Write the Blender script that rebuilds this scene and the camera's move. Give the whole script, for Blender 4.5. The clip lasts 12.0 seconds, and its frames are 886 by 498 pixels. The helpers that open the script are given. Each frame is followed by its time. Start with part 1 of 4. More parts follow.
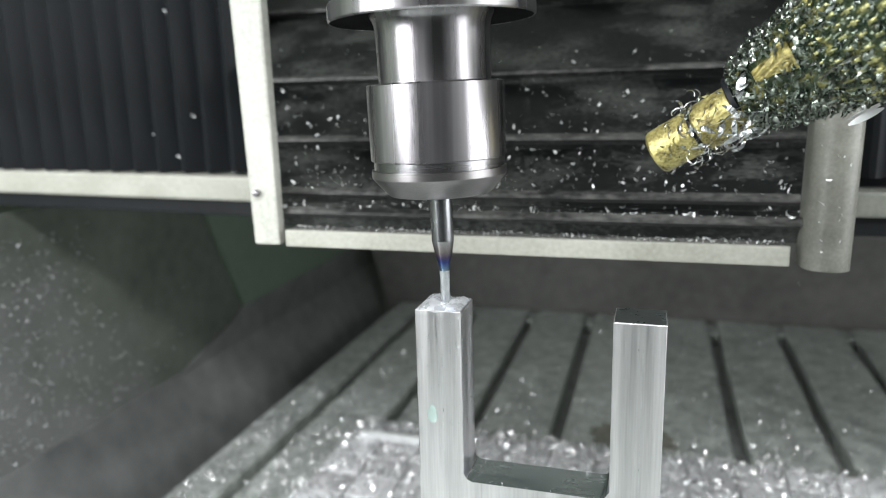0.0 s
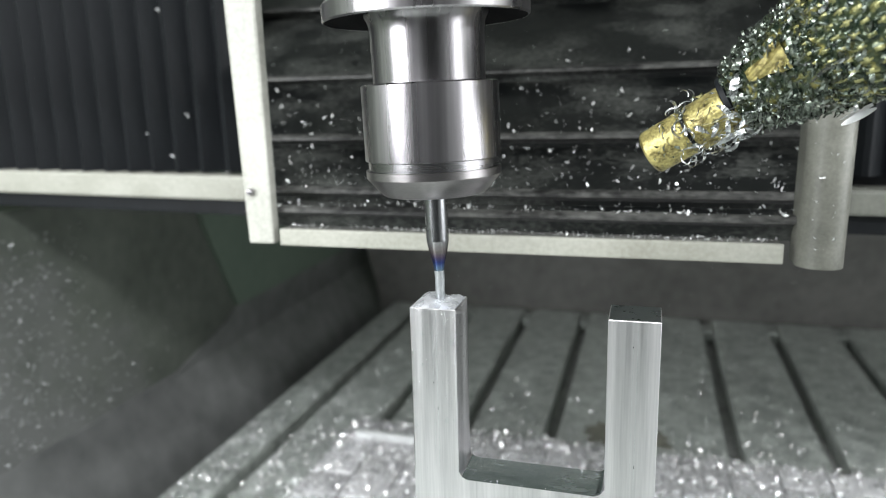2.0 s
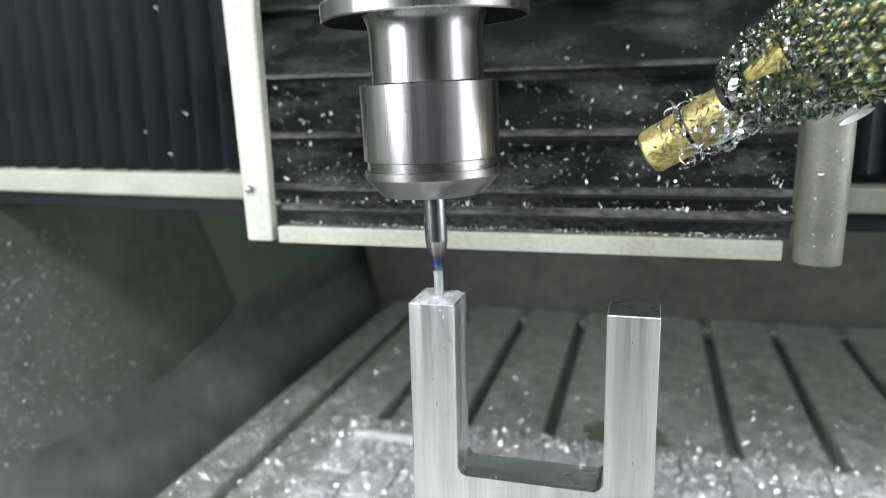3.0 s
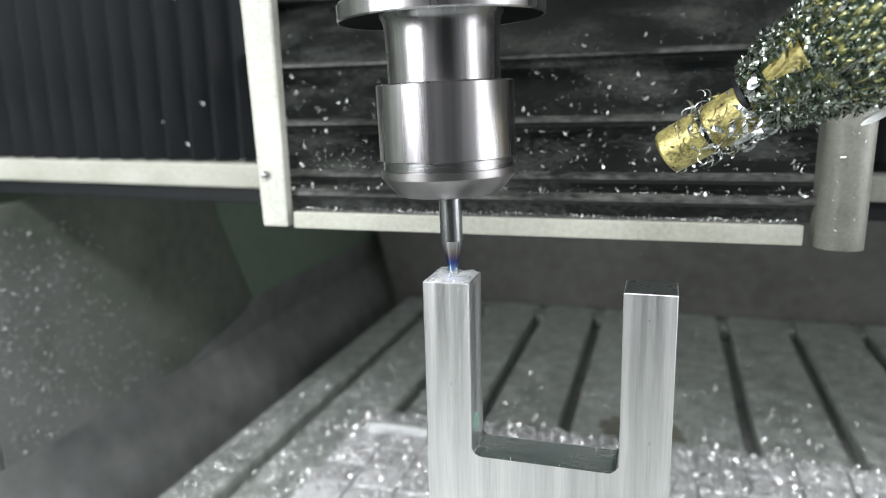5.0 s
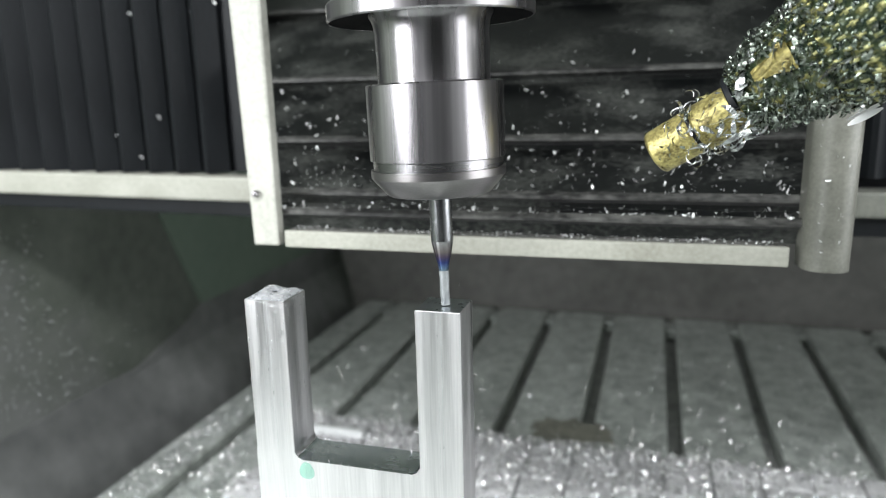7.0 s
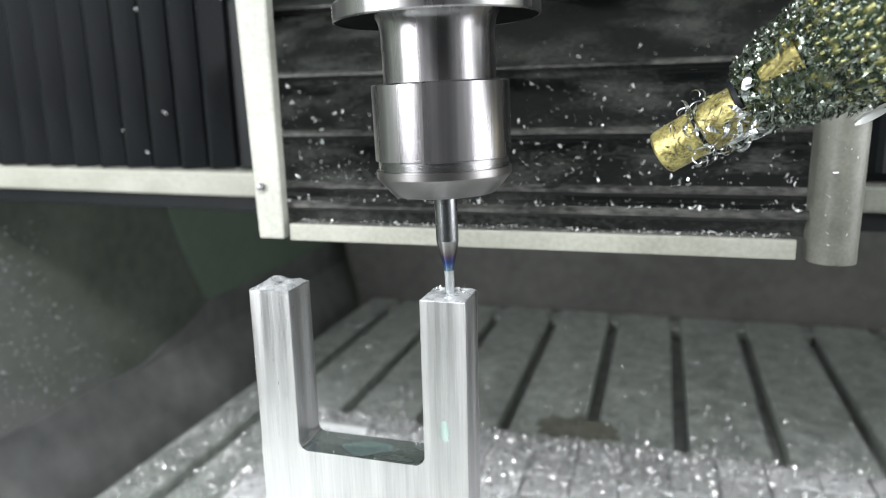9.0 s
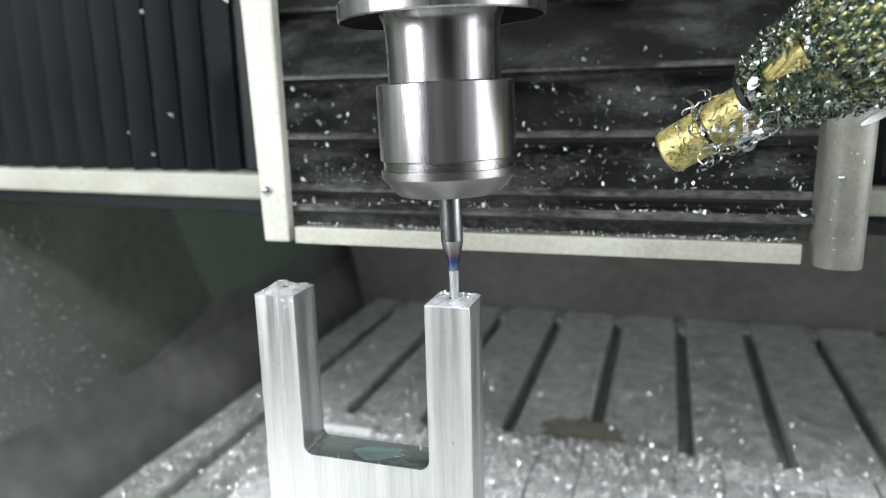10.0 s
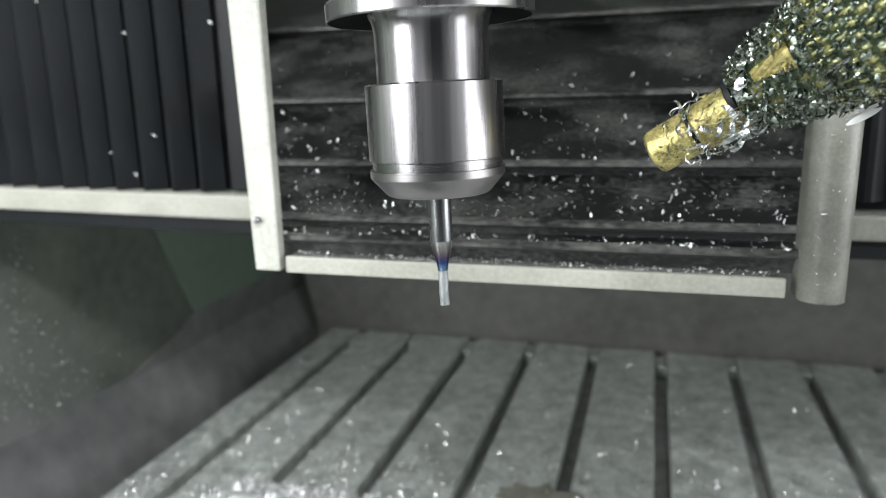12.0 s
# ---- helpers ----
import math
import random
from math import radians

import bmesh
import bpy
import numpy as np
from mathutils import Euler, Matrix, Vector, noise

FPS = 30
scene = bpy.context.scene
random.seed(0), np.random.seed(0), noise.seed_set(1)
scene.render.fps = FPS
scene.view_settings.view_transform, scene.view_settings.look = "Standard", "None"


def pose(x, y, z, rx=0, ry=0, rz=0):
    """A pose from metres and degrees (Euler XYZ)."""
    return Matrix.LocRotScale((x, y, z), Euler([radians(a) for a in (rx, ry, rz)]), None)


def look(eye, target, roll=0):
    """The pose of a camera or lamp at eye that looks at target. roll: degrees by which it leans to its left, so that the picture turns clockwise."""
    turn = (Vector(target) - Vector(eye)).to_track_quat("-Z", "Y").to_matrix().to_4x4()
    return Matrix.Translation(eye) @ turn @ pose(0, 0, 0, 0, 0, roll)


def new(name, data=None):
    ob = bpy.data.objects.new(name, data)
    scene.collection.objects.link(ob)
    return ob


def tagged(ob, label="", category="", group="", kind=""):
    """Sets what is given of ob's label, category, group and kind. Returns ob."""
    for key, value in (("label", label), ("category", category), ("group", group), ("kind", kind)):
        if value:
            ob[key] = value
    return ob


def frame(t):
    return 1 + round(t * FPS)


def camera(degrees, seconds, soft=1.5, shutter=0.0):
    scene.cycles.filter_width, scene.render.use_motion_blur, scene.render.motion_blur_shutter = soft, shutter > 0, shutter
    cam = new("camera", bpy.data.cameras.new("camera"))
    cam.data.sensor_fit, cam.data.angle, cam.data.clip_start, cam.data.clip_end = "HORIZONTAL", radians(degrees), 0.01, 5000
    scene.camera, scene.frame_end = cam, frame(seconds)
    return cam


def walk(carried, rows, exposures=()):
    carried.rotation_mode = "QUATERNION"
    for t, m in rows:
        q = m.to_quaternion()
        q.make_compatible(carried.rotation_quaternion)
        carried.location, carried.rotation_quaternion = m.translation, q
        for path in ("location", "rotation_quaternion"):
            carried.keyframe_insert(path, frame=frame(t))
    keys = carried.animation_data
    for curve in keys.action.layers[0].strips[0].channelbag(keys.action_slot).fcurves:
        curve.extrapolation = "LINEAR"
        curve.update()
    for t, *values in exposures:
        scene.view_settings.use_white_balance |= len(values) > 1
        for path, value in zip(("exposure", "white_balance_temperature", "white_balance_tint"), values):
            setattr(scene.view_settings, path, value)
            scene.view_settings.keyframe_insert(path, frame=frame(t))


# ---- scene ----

# Machine axes: x to the right along the rail, y away from the operator, z up, zero at the eye's first height.
cam = camera(64.2, 12.0, soft=1.0)
EYE = (0.0672, -0.2180)
YAW, PITCH, ROLL = 16.911, -12.38, -1.479

# seconds, spindle head's height, camera's pan in degrees
HEAD = [
    (0.0, 0.0, 0.0), (0.2, -0.0012, -0.015), (0.5, -0.0036, -0.037), (0.6, 0.0060, -0.09), (0.7, 0.0179, -0.14),
    (0.8, 0.0181, -0.18), (1.0, 0.0181, -0.272), (1.1, 0.0075, -0.30), (1.2, 0.0001, -0.32), (1.5, -0.0001, -0.362),
    (2.0, -0.0008, -0.434), (2.5, -0.0015, -0.480), (2.7, -0.0018, -0.50), (3.6, -0.0031, -0.60), (4.5, -0.0043, -0.676),
    (4.7, -0.0046, -0.66), (4.8, -0.0086, 0.72), (5.0, -0.0094, 0.748), (5.5, -0.0099, 0.607), (5.7, -0.0088, 0.50),
    (5.8, -0.0082, 0.46), (5.9, 0.0038, 0.41), (6.0, 0.0164, 0.367), (6.1, 0.0182, 0.31), (6.3, 0.0184, 0.20),
    (6.5, 0.0183, 0.107), (6.7, 0.0182, 0.04), (6.8, 0.0127, 0.01), (6.9, 0.0026, -0.03), (7.0, 0.0003, -0.056),
    (7.2, 0.0000, -0.03), (8.0, -0.0014, 0.16), (8.8, -0.0028, 0.34), (9.0, -0.0031, 0.381), (9.1, -0.0004, 0.41),
    (9.5, -0.0007, 0.546), (10.0, -0.0013, 0.767), (10.5, -0.0017, 0.912), (10.6, -0.0020, 0.93), (10.7, -0.0085, 0.42),
    (10.8, -0.0082, 0.39), (10.9, 0.0008, 0.35), (11.0, 0.0150, 0.307), (11.1, 0.0168, 0.25), (11.2, 0.0173, 0.19),
    (11.5, 0.0173, 0.021), (11.8, 0.0172, -0.07), (11.9, 0.0156, -0.10), (12.0, 0.0141, -0.122),
]
# seconds, table's shift along x and y
TABLE = [
    (0.0, 0, 0), (3.0, 0, 0), (6.1, 0, 0), (6.2, -0.0004, 0), (6.3, -0.0118, 0), (6.4, -0.0345, -0.0005), (6.5, -0.0555, -0.0005),
    (6.6, -0.0632, 0), (6.7, -0.0637, 0), (8.8, -0.0637, 0), (11.1, -0.0637, 0), (11.2, -0.0638, -0.0010),
    (11.3, -0.0648, -0.0090), (11.4, -0.0662, -0.0360), (11.5, -0.0688, -0.0605), (11.6, -0.0715, -0.0860),
    (11.7, -0.0735, -0.1085), (11.8, -0.0750, -0.1195), (11.9, -0.0757, -0.1225), (12.0, -0.0760, -0.1235),
]


def eye_pose(h, pan):
    return pose(EYE[0], EYE[1], h, 90 + PITCH, 0, YAW + pan) @ pose(0, 0, 0, 0, 0, ROLL)


cam.data.dof.use_dof, cam.data.dof.focus_distance, cam.data.dof.aperture_fstop = True, 0.225, 12.0
walk(cam, [(t, eye_pose(h, pan)) for t, h, pan in HEAD])

# ---- light ----
world = bpy.data.worlds.new("workshop_world")
world.use_nodes = True
world.node_tree.nodes["Background"].inputs[0].default_value = (0.75, 0.85, 1.0, 1)
world.node_tree.nodes["Background"].inputs[1].default_value = 0.05
scene.world = world
scene.view_settings.exposure = 0.0


COOL = (0.955, 0.98, 1.0)


def area_lamp(name, eye, target, sx, sy, power, colour=(1, 0.98, 0.95)):
    data = bpy.data.lights.new(name, "AREA")
    data.shape, data.size, data.size_y, data.energy, data.color = "RECTANGLE", sx, sy, power, colour
    ob = new(name, data)
    ob.matrix_world = look(eye, target)
    return ob


area_lamp("work_light_left", (-0.62, -0.70, 0.20), (0.0, 0.45, -0.32), 0.42, 0.55, 13.2, COOL)
area_lamp("work_light_right", (0.80, 0.02, 0.10), (-0.35, 0.55, -0.30), 0.58, 0.50, 5.8, COOL)
area_lamp("work_light_top", (0.05, -0.75, 0.80), (0.0, 0.25, -0.3), 0.8, 0.15, 17.0, COOL)

# ---- materials ----


def node_material(name):
    m = bpy.data.materials.new(name)
    m.use_nodes = True
    return m, m.node_tree, m.node_tree.nodes["Principled BSDF"]


def surface(name, dark, light, rough=(0.4, 0.6), metal=0.0, scale=60.0, fine=600.0, bump=0.1, stretch=(1, 1, 1), vary=0.0, spec=0.5, detail=6.0, lo=0.33, hi=0.67):
    """Two scales of noise between two colours, with roughness that follows and a fine relief."""
    m, tree, bsdf = node_material(name)
    n, link = tree.nodes, tree.links.new
    tc, mp = n.new("ShaderNodeTexCoord"), n.new("ShaderNodeMapping")
    mp.inputs["Scale"].default_value = stretch
    link(tc.outputs["Object"], mp.inputs["Vector"])
    big, small = n.new("ShaderNodeTexNoise"), n.new("ShaderNodeTexNoise")
    for node, sc in ((big, scale), (small, fine)):
        node.inputs["Scale"].default_value, node.inputs["Detail"].default_value = sc, detail
        link(mp.outputs["Vector"], node.inputs["Vector"])
    mix = n.new("ShaderNodeMix")
    mix.data_type = "FLOAT"
    mix.inputs["Factor"].default_value = 0.4
    link(big.outputs["Fac"], mix.inputs["A"])
    link(small.outputs["Fac"], mix.inputs["B"])
    ramp = n.new("ShaderNodeValToRGB")
    ramp.color_ramp.elements[0].position, ramp.color_ramp.elements[1].position = lo, hi
    ramp.color_ramp.elements[0].color, ramp.color_ramp.elements[1].color = (*dark, 1), (*light, 1)
    link(mix.outputs["Result"], ramp.inputs["Fac"])
    out = ramp.outputs["Color"]
    if vary:
        info, hsv, rng = n.new("ShaderNodeObjectInfo"), n.new("ShaderNodeHueSaturation"), n.new("ShaderNodeMapRange")
        rng.inputs["To Min"].default_value, rng.inputs["To Max"].default_value = 1 - vary, 1 + vary
        link(info.outputs["Random"], rng.inputs["Value"])
        link(rng.outputs["Result"], hsv.inputs["Value"])
        link(out, hsv.inputs["Color"])
        out = hsv.outputs["Color"]
    link(out, bsdf.inputs["Base Color"])
    rr = n.new("ShaderNodeMapRange")
    rr.inputs["From Min"].default_value, rr.inputs["From Max"].default_value = 0.3, 0.7
    rr.inputs["To Min"].default_value, rr.inputs["To Max"].default_value = rough
    link(big.outputs["Fac"], rr.inputs["Value"])
    link(rr.outputs["Result"], bsdf.inputs["Roughness"])
    bsdf.inputs["Metallic"].default_value = metal
    bsdf.inputs["Specular IOR Level"].default_value = spec
    if bump:
        bp = n.new("ShaderNodeBump")
        bp.inputs["Strength"].default_value, bp.inputs["Distance"].default_value = bump, 0.0006
        link(small.outputs["Fac"], bp.inputs["Height"])
        link(bp.outputs["Normal"], bsdf.inputs["Normal"])
    return m


# Upright bands in this steel's colour stand in for streaky reflections.
STEEL = surface("reflection_streaked_steel", (0.245, 0.235, 0.247), (0.41, 0.395, 0.41), (0.22, 0.36), 1.0, 110, 420, 0.01, (1, 1, 0.015), lo=0.36, hi=0.64)
STEEL_TURNED = surface("turned_steel", (0.25, 0.238, 0.240), (0.33, 0.317, 0.320), (0.28, 0.36), 1.0, 12, 900, 0.02, (1, 1, 6))
STEEL_DARK = surface("turned_steel_band", (0.24, 0.235, 0.245), (0.33, 0.325, 0.335), (0.22, 0.32), 1.0, 20, 900, 0.03, (1, 1, 14))
# Near-black for the flange underside, putting its dark reflection into the colour.
UNDERSHADE = surface("flange_undershade", (0.006, 0.006, 0.007), (0.020, 0.020, 0.020), (0.85, 0.95), 0.0, 60, 900, 0.1, spec=0.04)
CARBIDE = surface("carbide_shank", (0.27, 0.275, 0.29), (0.40, 0.405, 0.42), (0.22, 0.30), 1.0, 40, 900, 0.02)
CUTTER = surface("coated_flutes", (0.24, 0.26, 0.27), (0.42, 0.44, 0.45), (0.42, 0.6), 0.7, 300, 1500, 0.1)
ALU = surface("milled_aluminium", (0.575, 0.568, 0.582), (0.85, 0.836, 0.848), (0.27, 0.46), 1.0, 70, 500, 0.10, (3, 3, 0.10), detail=4.0, lo=0.25, hi=0.65)
ALU_RAW = surface("machined_top_aluminium", (0.60, 0.615, 0.625), (0.86, 0.875, 0.88), (0.25, 0.5), 1.0, 300, 1500, 0.2)
# Pale tone that paints the highlight on the slot's front chamfer.
RIM_LIGHT = surface("chamfer_highlight", (0.80, 0.81, 0.82), (0.92, 0.92, 0.93), (0.3, 0.5), 0.2, 300, 900, 0.2)
GLINT = surface("glinting_chip", (0.66, 0.67, 0.67), (0.95, 0.95, 0.96), (0.14, 0.36), 0.78, 300, 900, 0.1)
SPATTER = surface("dull_stuck_chip", (0.30, 0.31, 0.31), (0.62, 0.63, 0.63), (0.3, 0.55), 0.3, 300, 900, 0.1)
FLAKE = surface("aluminium_chip", (0.76, 0.78, 0.78), (0.95, 0.96, 0.96), (0.25, 0.5), 0.5, 300, 900, 0.1)
BRASS = surface("wet_brass", (0.085, 0.066, 0.022), (0.54, 0.475, 0.18), (0.26, 0.48), 0.5, 320, 1300, 0.4, lo=0.35, hi=0.60)
WHITE = surface("chalky_white_paint", (0.28, 0.278, 0.232), (0.445, 0.445, 0.392), (0.4, 0.65), 0.0, 26, 420, 0.16, detail=10.0, lo=0.30, hi=0.62)
# Lighter copy of the white: stronger light on the upright put into its colour.
WHITE_LIT = surface("lit_white_paint", (0.32, 0.32, 0.28), (0.52, 0.52, 0.47), (0.35, 0.6), 0.0, 26, 420, 0.16, detail=10.0, lo=0.30, hi=0.62)
RAIL_GREY = surface("darker_grey_paint", (0.10, 0.105, 0.088), (0.20, 0.205, 0.178), (0.4, 0.65), 0.0, 45, 500, 0.12)
GREYPOST = surface("grey_plastic_post", (0.13, 0.131, 0.112), (0.235, 0.236, 0.205), (0.3, 0.5), 0.0, 70, 700, 0.12)
LIP = surface("dirty_grey_lip", (0.04, 0.04, 0.037), (0.19, 0.19, 0.175), (0.35, 0.6), 0.1, 140, 900, 0.2)
BLACK = surface("black_bellows_cloth", (0.0030, 0.0039, 0.0049), (0.0090, 0.0108, 0.0130), (0.45, 0.6), 0.0, 30, 500, 0.15, (1, 1, 0.4), 0.0, 0.25)
SLAT = surface("oily_black_slat", (0.0042, 0.0051, 0.0053), (0.125, 0.131, 0.120), (0.3, 0.6), 0.0, 26, 420, 0.15, (0.75, 1, 1), 0.1, 0.3, detail=10.0, lo=0.47, hi=0.77)
GREEN = surface("dull_green_enamel", (0.195, 0.235, 0.185), (0.29, 0.335, 0.265), (0.35, 0.6), 0.0, 4, 40, 0.05)


def hazed_enamel():
    """Green enamel, its front third greyed for the hazy light on it and its fine chips."""
    m = surface("hazed_green_enamel", (0.078, 0.089, 0.075), (0.160, 0.176, 0.150), (0.4, 0.65), 0.0, 7, 60, 0.15)
    tree = m.node_tree
    n, link, bsdf = tree.nodes, tree.links.new, tree.nodes["Principled BSDF"]
    under = bsdf.inputs["Base Color"].links[0].from_socket
    tc, sep, noi = n.new("ShaderNodeTexCoord"), n.new("ShaderNodeSeparateXYZ"), n.new("ShaderNodeTexNoise")
    link(tc.outputs["Object"], sep.inputs[0])
    link(tc.outputs["Object"], noi.inputs["Vector"])
    noi.inputs["Scale"].default_value, noi.inputs["Detail"].default_value = 16, 8
    lean = n.new("ShaderNodeMath")
    lean.operation = "MULTIPLY_ADD"
    lean.inputs[1].default_value = 0.75
    link(sep.outputs["Z"], lean.inputs[0])
    link(sep.outputs["Y"], lean.inputs[2])
    along, add, rng = n.new("ShaderNodeMapRange"), n.new("ShaderNodeMath"), n.new("ShaderNodeMapRange")
    along.inputs["From Min"].default_value, along.inputs["From Max"].default_value = 0.02, 0.25
    along.inputs["To Min"].default_value, along.inputs["To Max"].default_value = 0.55, -0.25
    link(lean.outputs[0], along.inputs["Value"])
    link(along.outputs["Result"], add.inputs[0])
    link(noi.outputs["Fac"], add.inputs[1])
    rng.inputs["From Min"].default_value, rng.inputs["From Max"].default_value = 0.45, 0.95
    link(add.outputs[0], rng.inputs["Value"])
    mix = n.new("ShaderNodeMix")
    mix.data_type = "RGBA"
    link(rng.outputs["Result"], mix.inputs[0])
    link(under, mix.inputs[6])
    mix.inputs[7].default_value = (0.20, 0.205, 0.20, 1)
    link(mix.outputs[2], bsdf.inputs["Base Color"])
    return m


GUARD = hazed_enamel()
GREEN_LIGHT = surface("light_green_enamel", (0.135, 0.18, 0.145), (0.175, 0.225, 0.18), (0.35, 0.5), 0.0, 5, 60, 0.05)
TUB = surface("wet_dark_sheet_metal", (0.095, 0.099, 0.098), (0.255, 0.260, 0.256), (0.3, 0.55), 0.2, 4, 30, 0.08)
TUB_BACK = surface("grey_sheet_metal", (0.100, 0.099, 0.092), (0.198, 0.196, 0.183), (0.35, 0.6), 0.2, 5, 50, 0.08)
TABLE_MAT = surface("worn_cast_table", (0.235, 0.252, 0.237), (0.63, 0.67, 0.632), (0.3, 0.55), 0.3, 55, 260, 0.4, (1, 1, 1), 0.08)
BORE = surface("unlit_bore", (0.008, 0.009, 0.010), (0.018, 0.019, 0.021), (0.4, 0.6), 0.3, 300, 900, 0.1)
# Slot bed grey: slot shade put into the colour, lifted for veiling haze.
SLOT = surface("shaded_slot", (0.16, 0.165, 0.16), (0.42, 0.425, 0.41), (0.5, 0.7), 0.0, 60, 400, 0.1)
TILE_MAT = surface("steel_chuck_block", (0.46, 0.455, 0.47), (0.92, 0.91, 0.92), (0.35, 0.6), 0.3, 80, 400, 0.5, (1, 1, 1), 0.2)
STAIN = surface("brown_sludge", (0.085, 0.085, 0.068), (0.26, 0.257, 0.215), (0.4, 0.6), 0.0, 60, 500, 0.5)
HOUSING = surface("pale_enclosure_paint", (0.40, 0.41, 0.40), (0.50, 0.51, 0.50), (0.45, 0.65), 0.0, 6, 90, 0.05)
ROOF = surface("white_enclosure_paint", (0.60, 0.61, 0.60), (0.70, 0.71, 0.70), (0.45, 0.65), 0.0, 6, 90, 0.05)
ALU_TOP = surface("sawn_aluminium_top", (0.40, 0.43, 0.45), (0.47, 0.50, 0.52), (0.26, 0.32), 1.0, 260, 1200, 0.02)
ALU_POL = surface("bright_milled_floor", (0.40, 0.445, 0.51), (0.66, 0.70, 0.74), (0.16, 0.30), 1.0, 90, 800, 0.05, (1, 3, 1))
WETCHIP = surface("wet_dark_chip", (0.07, 0.095, 0.07), (0.40, 0.44, 0.39), (0.2, 0.42), 0.95, 300, 900, 0.1)
FILM = surface("milky_wet_film", (0.52, 0.54, 0.57), (0.86, 0.87, 0.90), (0.18, 0.42), 0.6, 250, 900, 0.3)
SLIVER = surface("curled_sliver", (0.24, 0.252, 0.252), (0.64, 0.66, 0.66), (0.14, 0.34), 0.95, 300, 900, 0.1)


def heat_tint():
    """Carbide that runs from straw through violet to blue towards the cutting end."""
    m, tree, bsdf = node_material("heat_tinted_carbide")
    n, link = tree.nodes, tree.links.new
    tc, sep, rng, ramp = n.new("ShaderNodeTexCoord"), n.new("ShaderNodeSeparateXYZ"), n.new("ShaderNodeMapRange"), n.new("ShaderNodeValToRGB")
    link(tc.outputs["Object"], sep.inputs[0])
    link(sep.outputs["Z"], rng.inputs["Value"])
    rng.inputs["From Min"].default_value, rng.inputs["From Max"].default_value = -0.0575, -0.0465
    e = ramp.color_ramp.elements
    e[0].position, e[0].color = 0.0, (0.30, 0.36, 0.40, 1)
    e[1].position, e[1].color = 1.0, (0.40, 0.40, 0.42, 1)
    for p, c in ((0.12, (0.14, 0.22, 0.36, 1)), (0.30, (0.035, 0.055, 0.20, 1)), (0.46, (0.085, 0.065, 0.12, 1)), (0.64, (0.20, 0.175, 0.17, 1))):
        el = e.new(p)
        el.color = c
    link(rng.outputs["Result"], ramp.inputs["Fac"])
    link(ramp.outputs["Color"], bsdf.inputs["Base Color"])
    bsdf.inputs["Metallic"].default_value, bsdf.inputs["Roughness"].default_value = 0.9, 0.2
    return m


FRONT = surface("dark_door_paint", (0.05, 0.052, 0.05), (0.08, 0.083, 0.08), (0.45, 0.65), 0.0, 6, 90, 0.05)
# Grey of the slat edges: caught light put into the colour, broken by dust.
EDGE_LIGHT = surface("dusty_edge_highlight", (0.006, 0.006, 0.006), (0.16, 0.16, 0.15), (0.4, 0.65), 0.0, 40, 400, 0.2, (0.5, 1, 1), lo=0.42, hi=0.7)



def water():
    m, tree, bsdf = node_material("clear_coolant_drop")
    bsdf.inputs["Base Color"].default_value = (0.93, 0.97, 0.96, 1)
    bsdf.inputs["Roughness"].default_value, bsdf.inputs["IOR"].default_value, bsdf.inputs["Transmission Weight"].default_value = 0.03, 1.34, 1.0
    return m


DROP = water()


def coolant_green(name, colour, clear):
    m, tree, bsdf = node_material(name)
    bsdf.inputs["Base Color"].default_value = (*colour, 1)
    bsdf.inputs["Roughness"].default_value, bsdf.inputs["IOR"].default_value, bsdf.inputs["Transmission Weight"].default_value = 0.08, 1.35, clear
    return m


TEAL = coolant_green("green_coolant", (0.42, 0.72, 0.60), 0.7)
TEAL_PALE = coolant_green("pale_green_coolant", (0.66, 0.86, 0.79), 0.92)
HEAT = heat_tint()


def knurl():
    """Green braided sleeve, a diamond weave with brassy highlights put into its colour."""
    m, tree, bsdf = node_material("green_knurled_sleeve")
    n, link = tree.nodes, tree.links.new
    tc, noi, ramp = n.new("ShaderNodeTexCoord"), n.new("ShaderNodeTexNoise"), n.new("ShaderNodeValToRGB")
    noi.inputs["Scale"].default_value, noi.inputs["Detail"].default_value = 380, 5
    link(tc.outputs["Object"], noi.inputs["Vector"])
    link(noi.outputs["Fac"], ramp.inputs["Fac"])
    e = ramp.color_ramp.elements
    e[0].position, e[0].color = 0.38, (0.010, 0.022, 0.014, 1)
    e[1].position, e[1].color = 0.70, (0.34, 0.31, 0.10, 1)
    el = e.new(0.56)
    el.color = (0.050, 0.066, 0.030, 1)
    link(ramp.outputs["Color"], bsdf.inputs["Base Color"])
    bp = n.new("ShaderNodeBump")
    bp.inputs["Strength"].default_value, bp.inputs["Distance"].default_value = 0.5, 0.0008
    link(noi.outputs["Fac"], bp.inputs["Height"])
    link(bp.outputs["Normal"], bsdf.inputs["Normal"])
    bsdf.inputs["Roughness"].default_value, bsdf.inputs["Metallic"].default_value = 0.22, 0.35
    return m


SLEEVE = knurl()
# Olive gold for the diamond tops, painting the highlights on the weave.
OLIVE = surface("olive_braid_highlight", (0.05, 0.062, 0.022), (0.52, 0.50, 0.22), (0.2, 0.4), 0.5, 160, 900, 0.3, lo=0.38, hi=0.68)

# ---- mesh helpers ----


def part(name, bm, material, parent=None, label=""):
    """Links a bmesh as one mesh object under a thing or part."""
    me = bpy.data.meshes.new(name)
    bmesh.ops.recalc_face_normals(bm, faces=bm.faces)
    bm.to_mesh(me)
    bm.free()
    me.materials.append(material)
    ob = new(name, me)
    ob.parent = parent
    return tagged(ob, label)


def smooth(ob, degrees=35):
    ob.data.shade_smooth()
    ob.data.set_sharp_from_angle(angle=radians(degrees))
    return ob


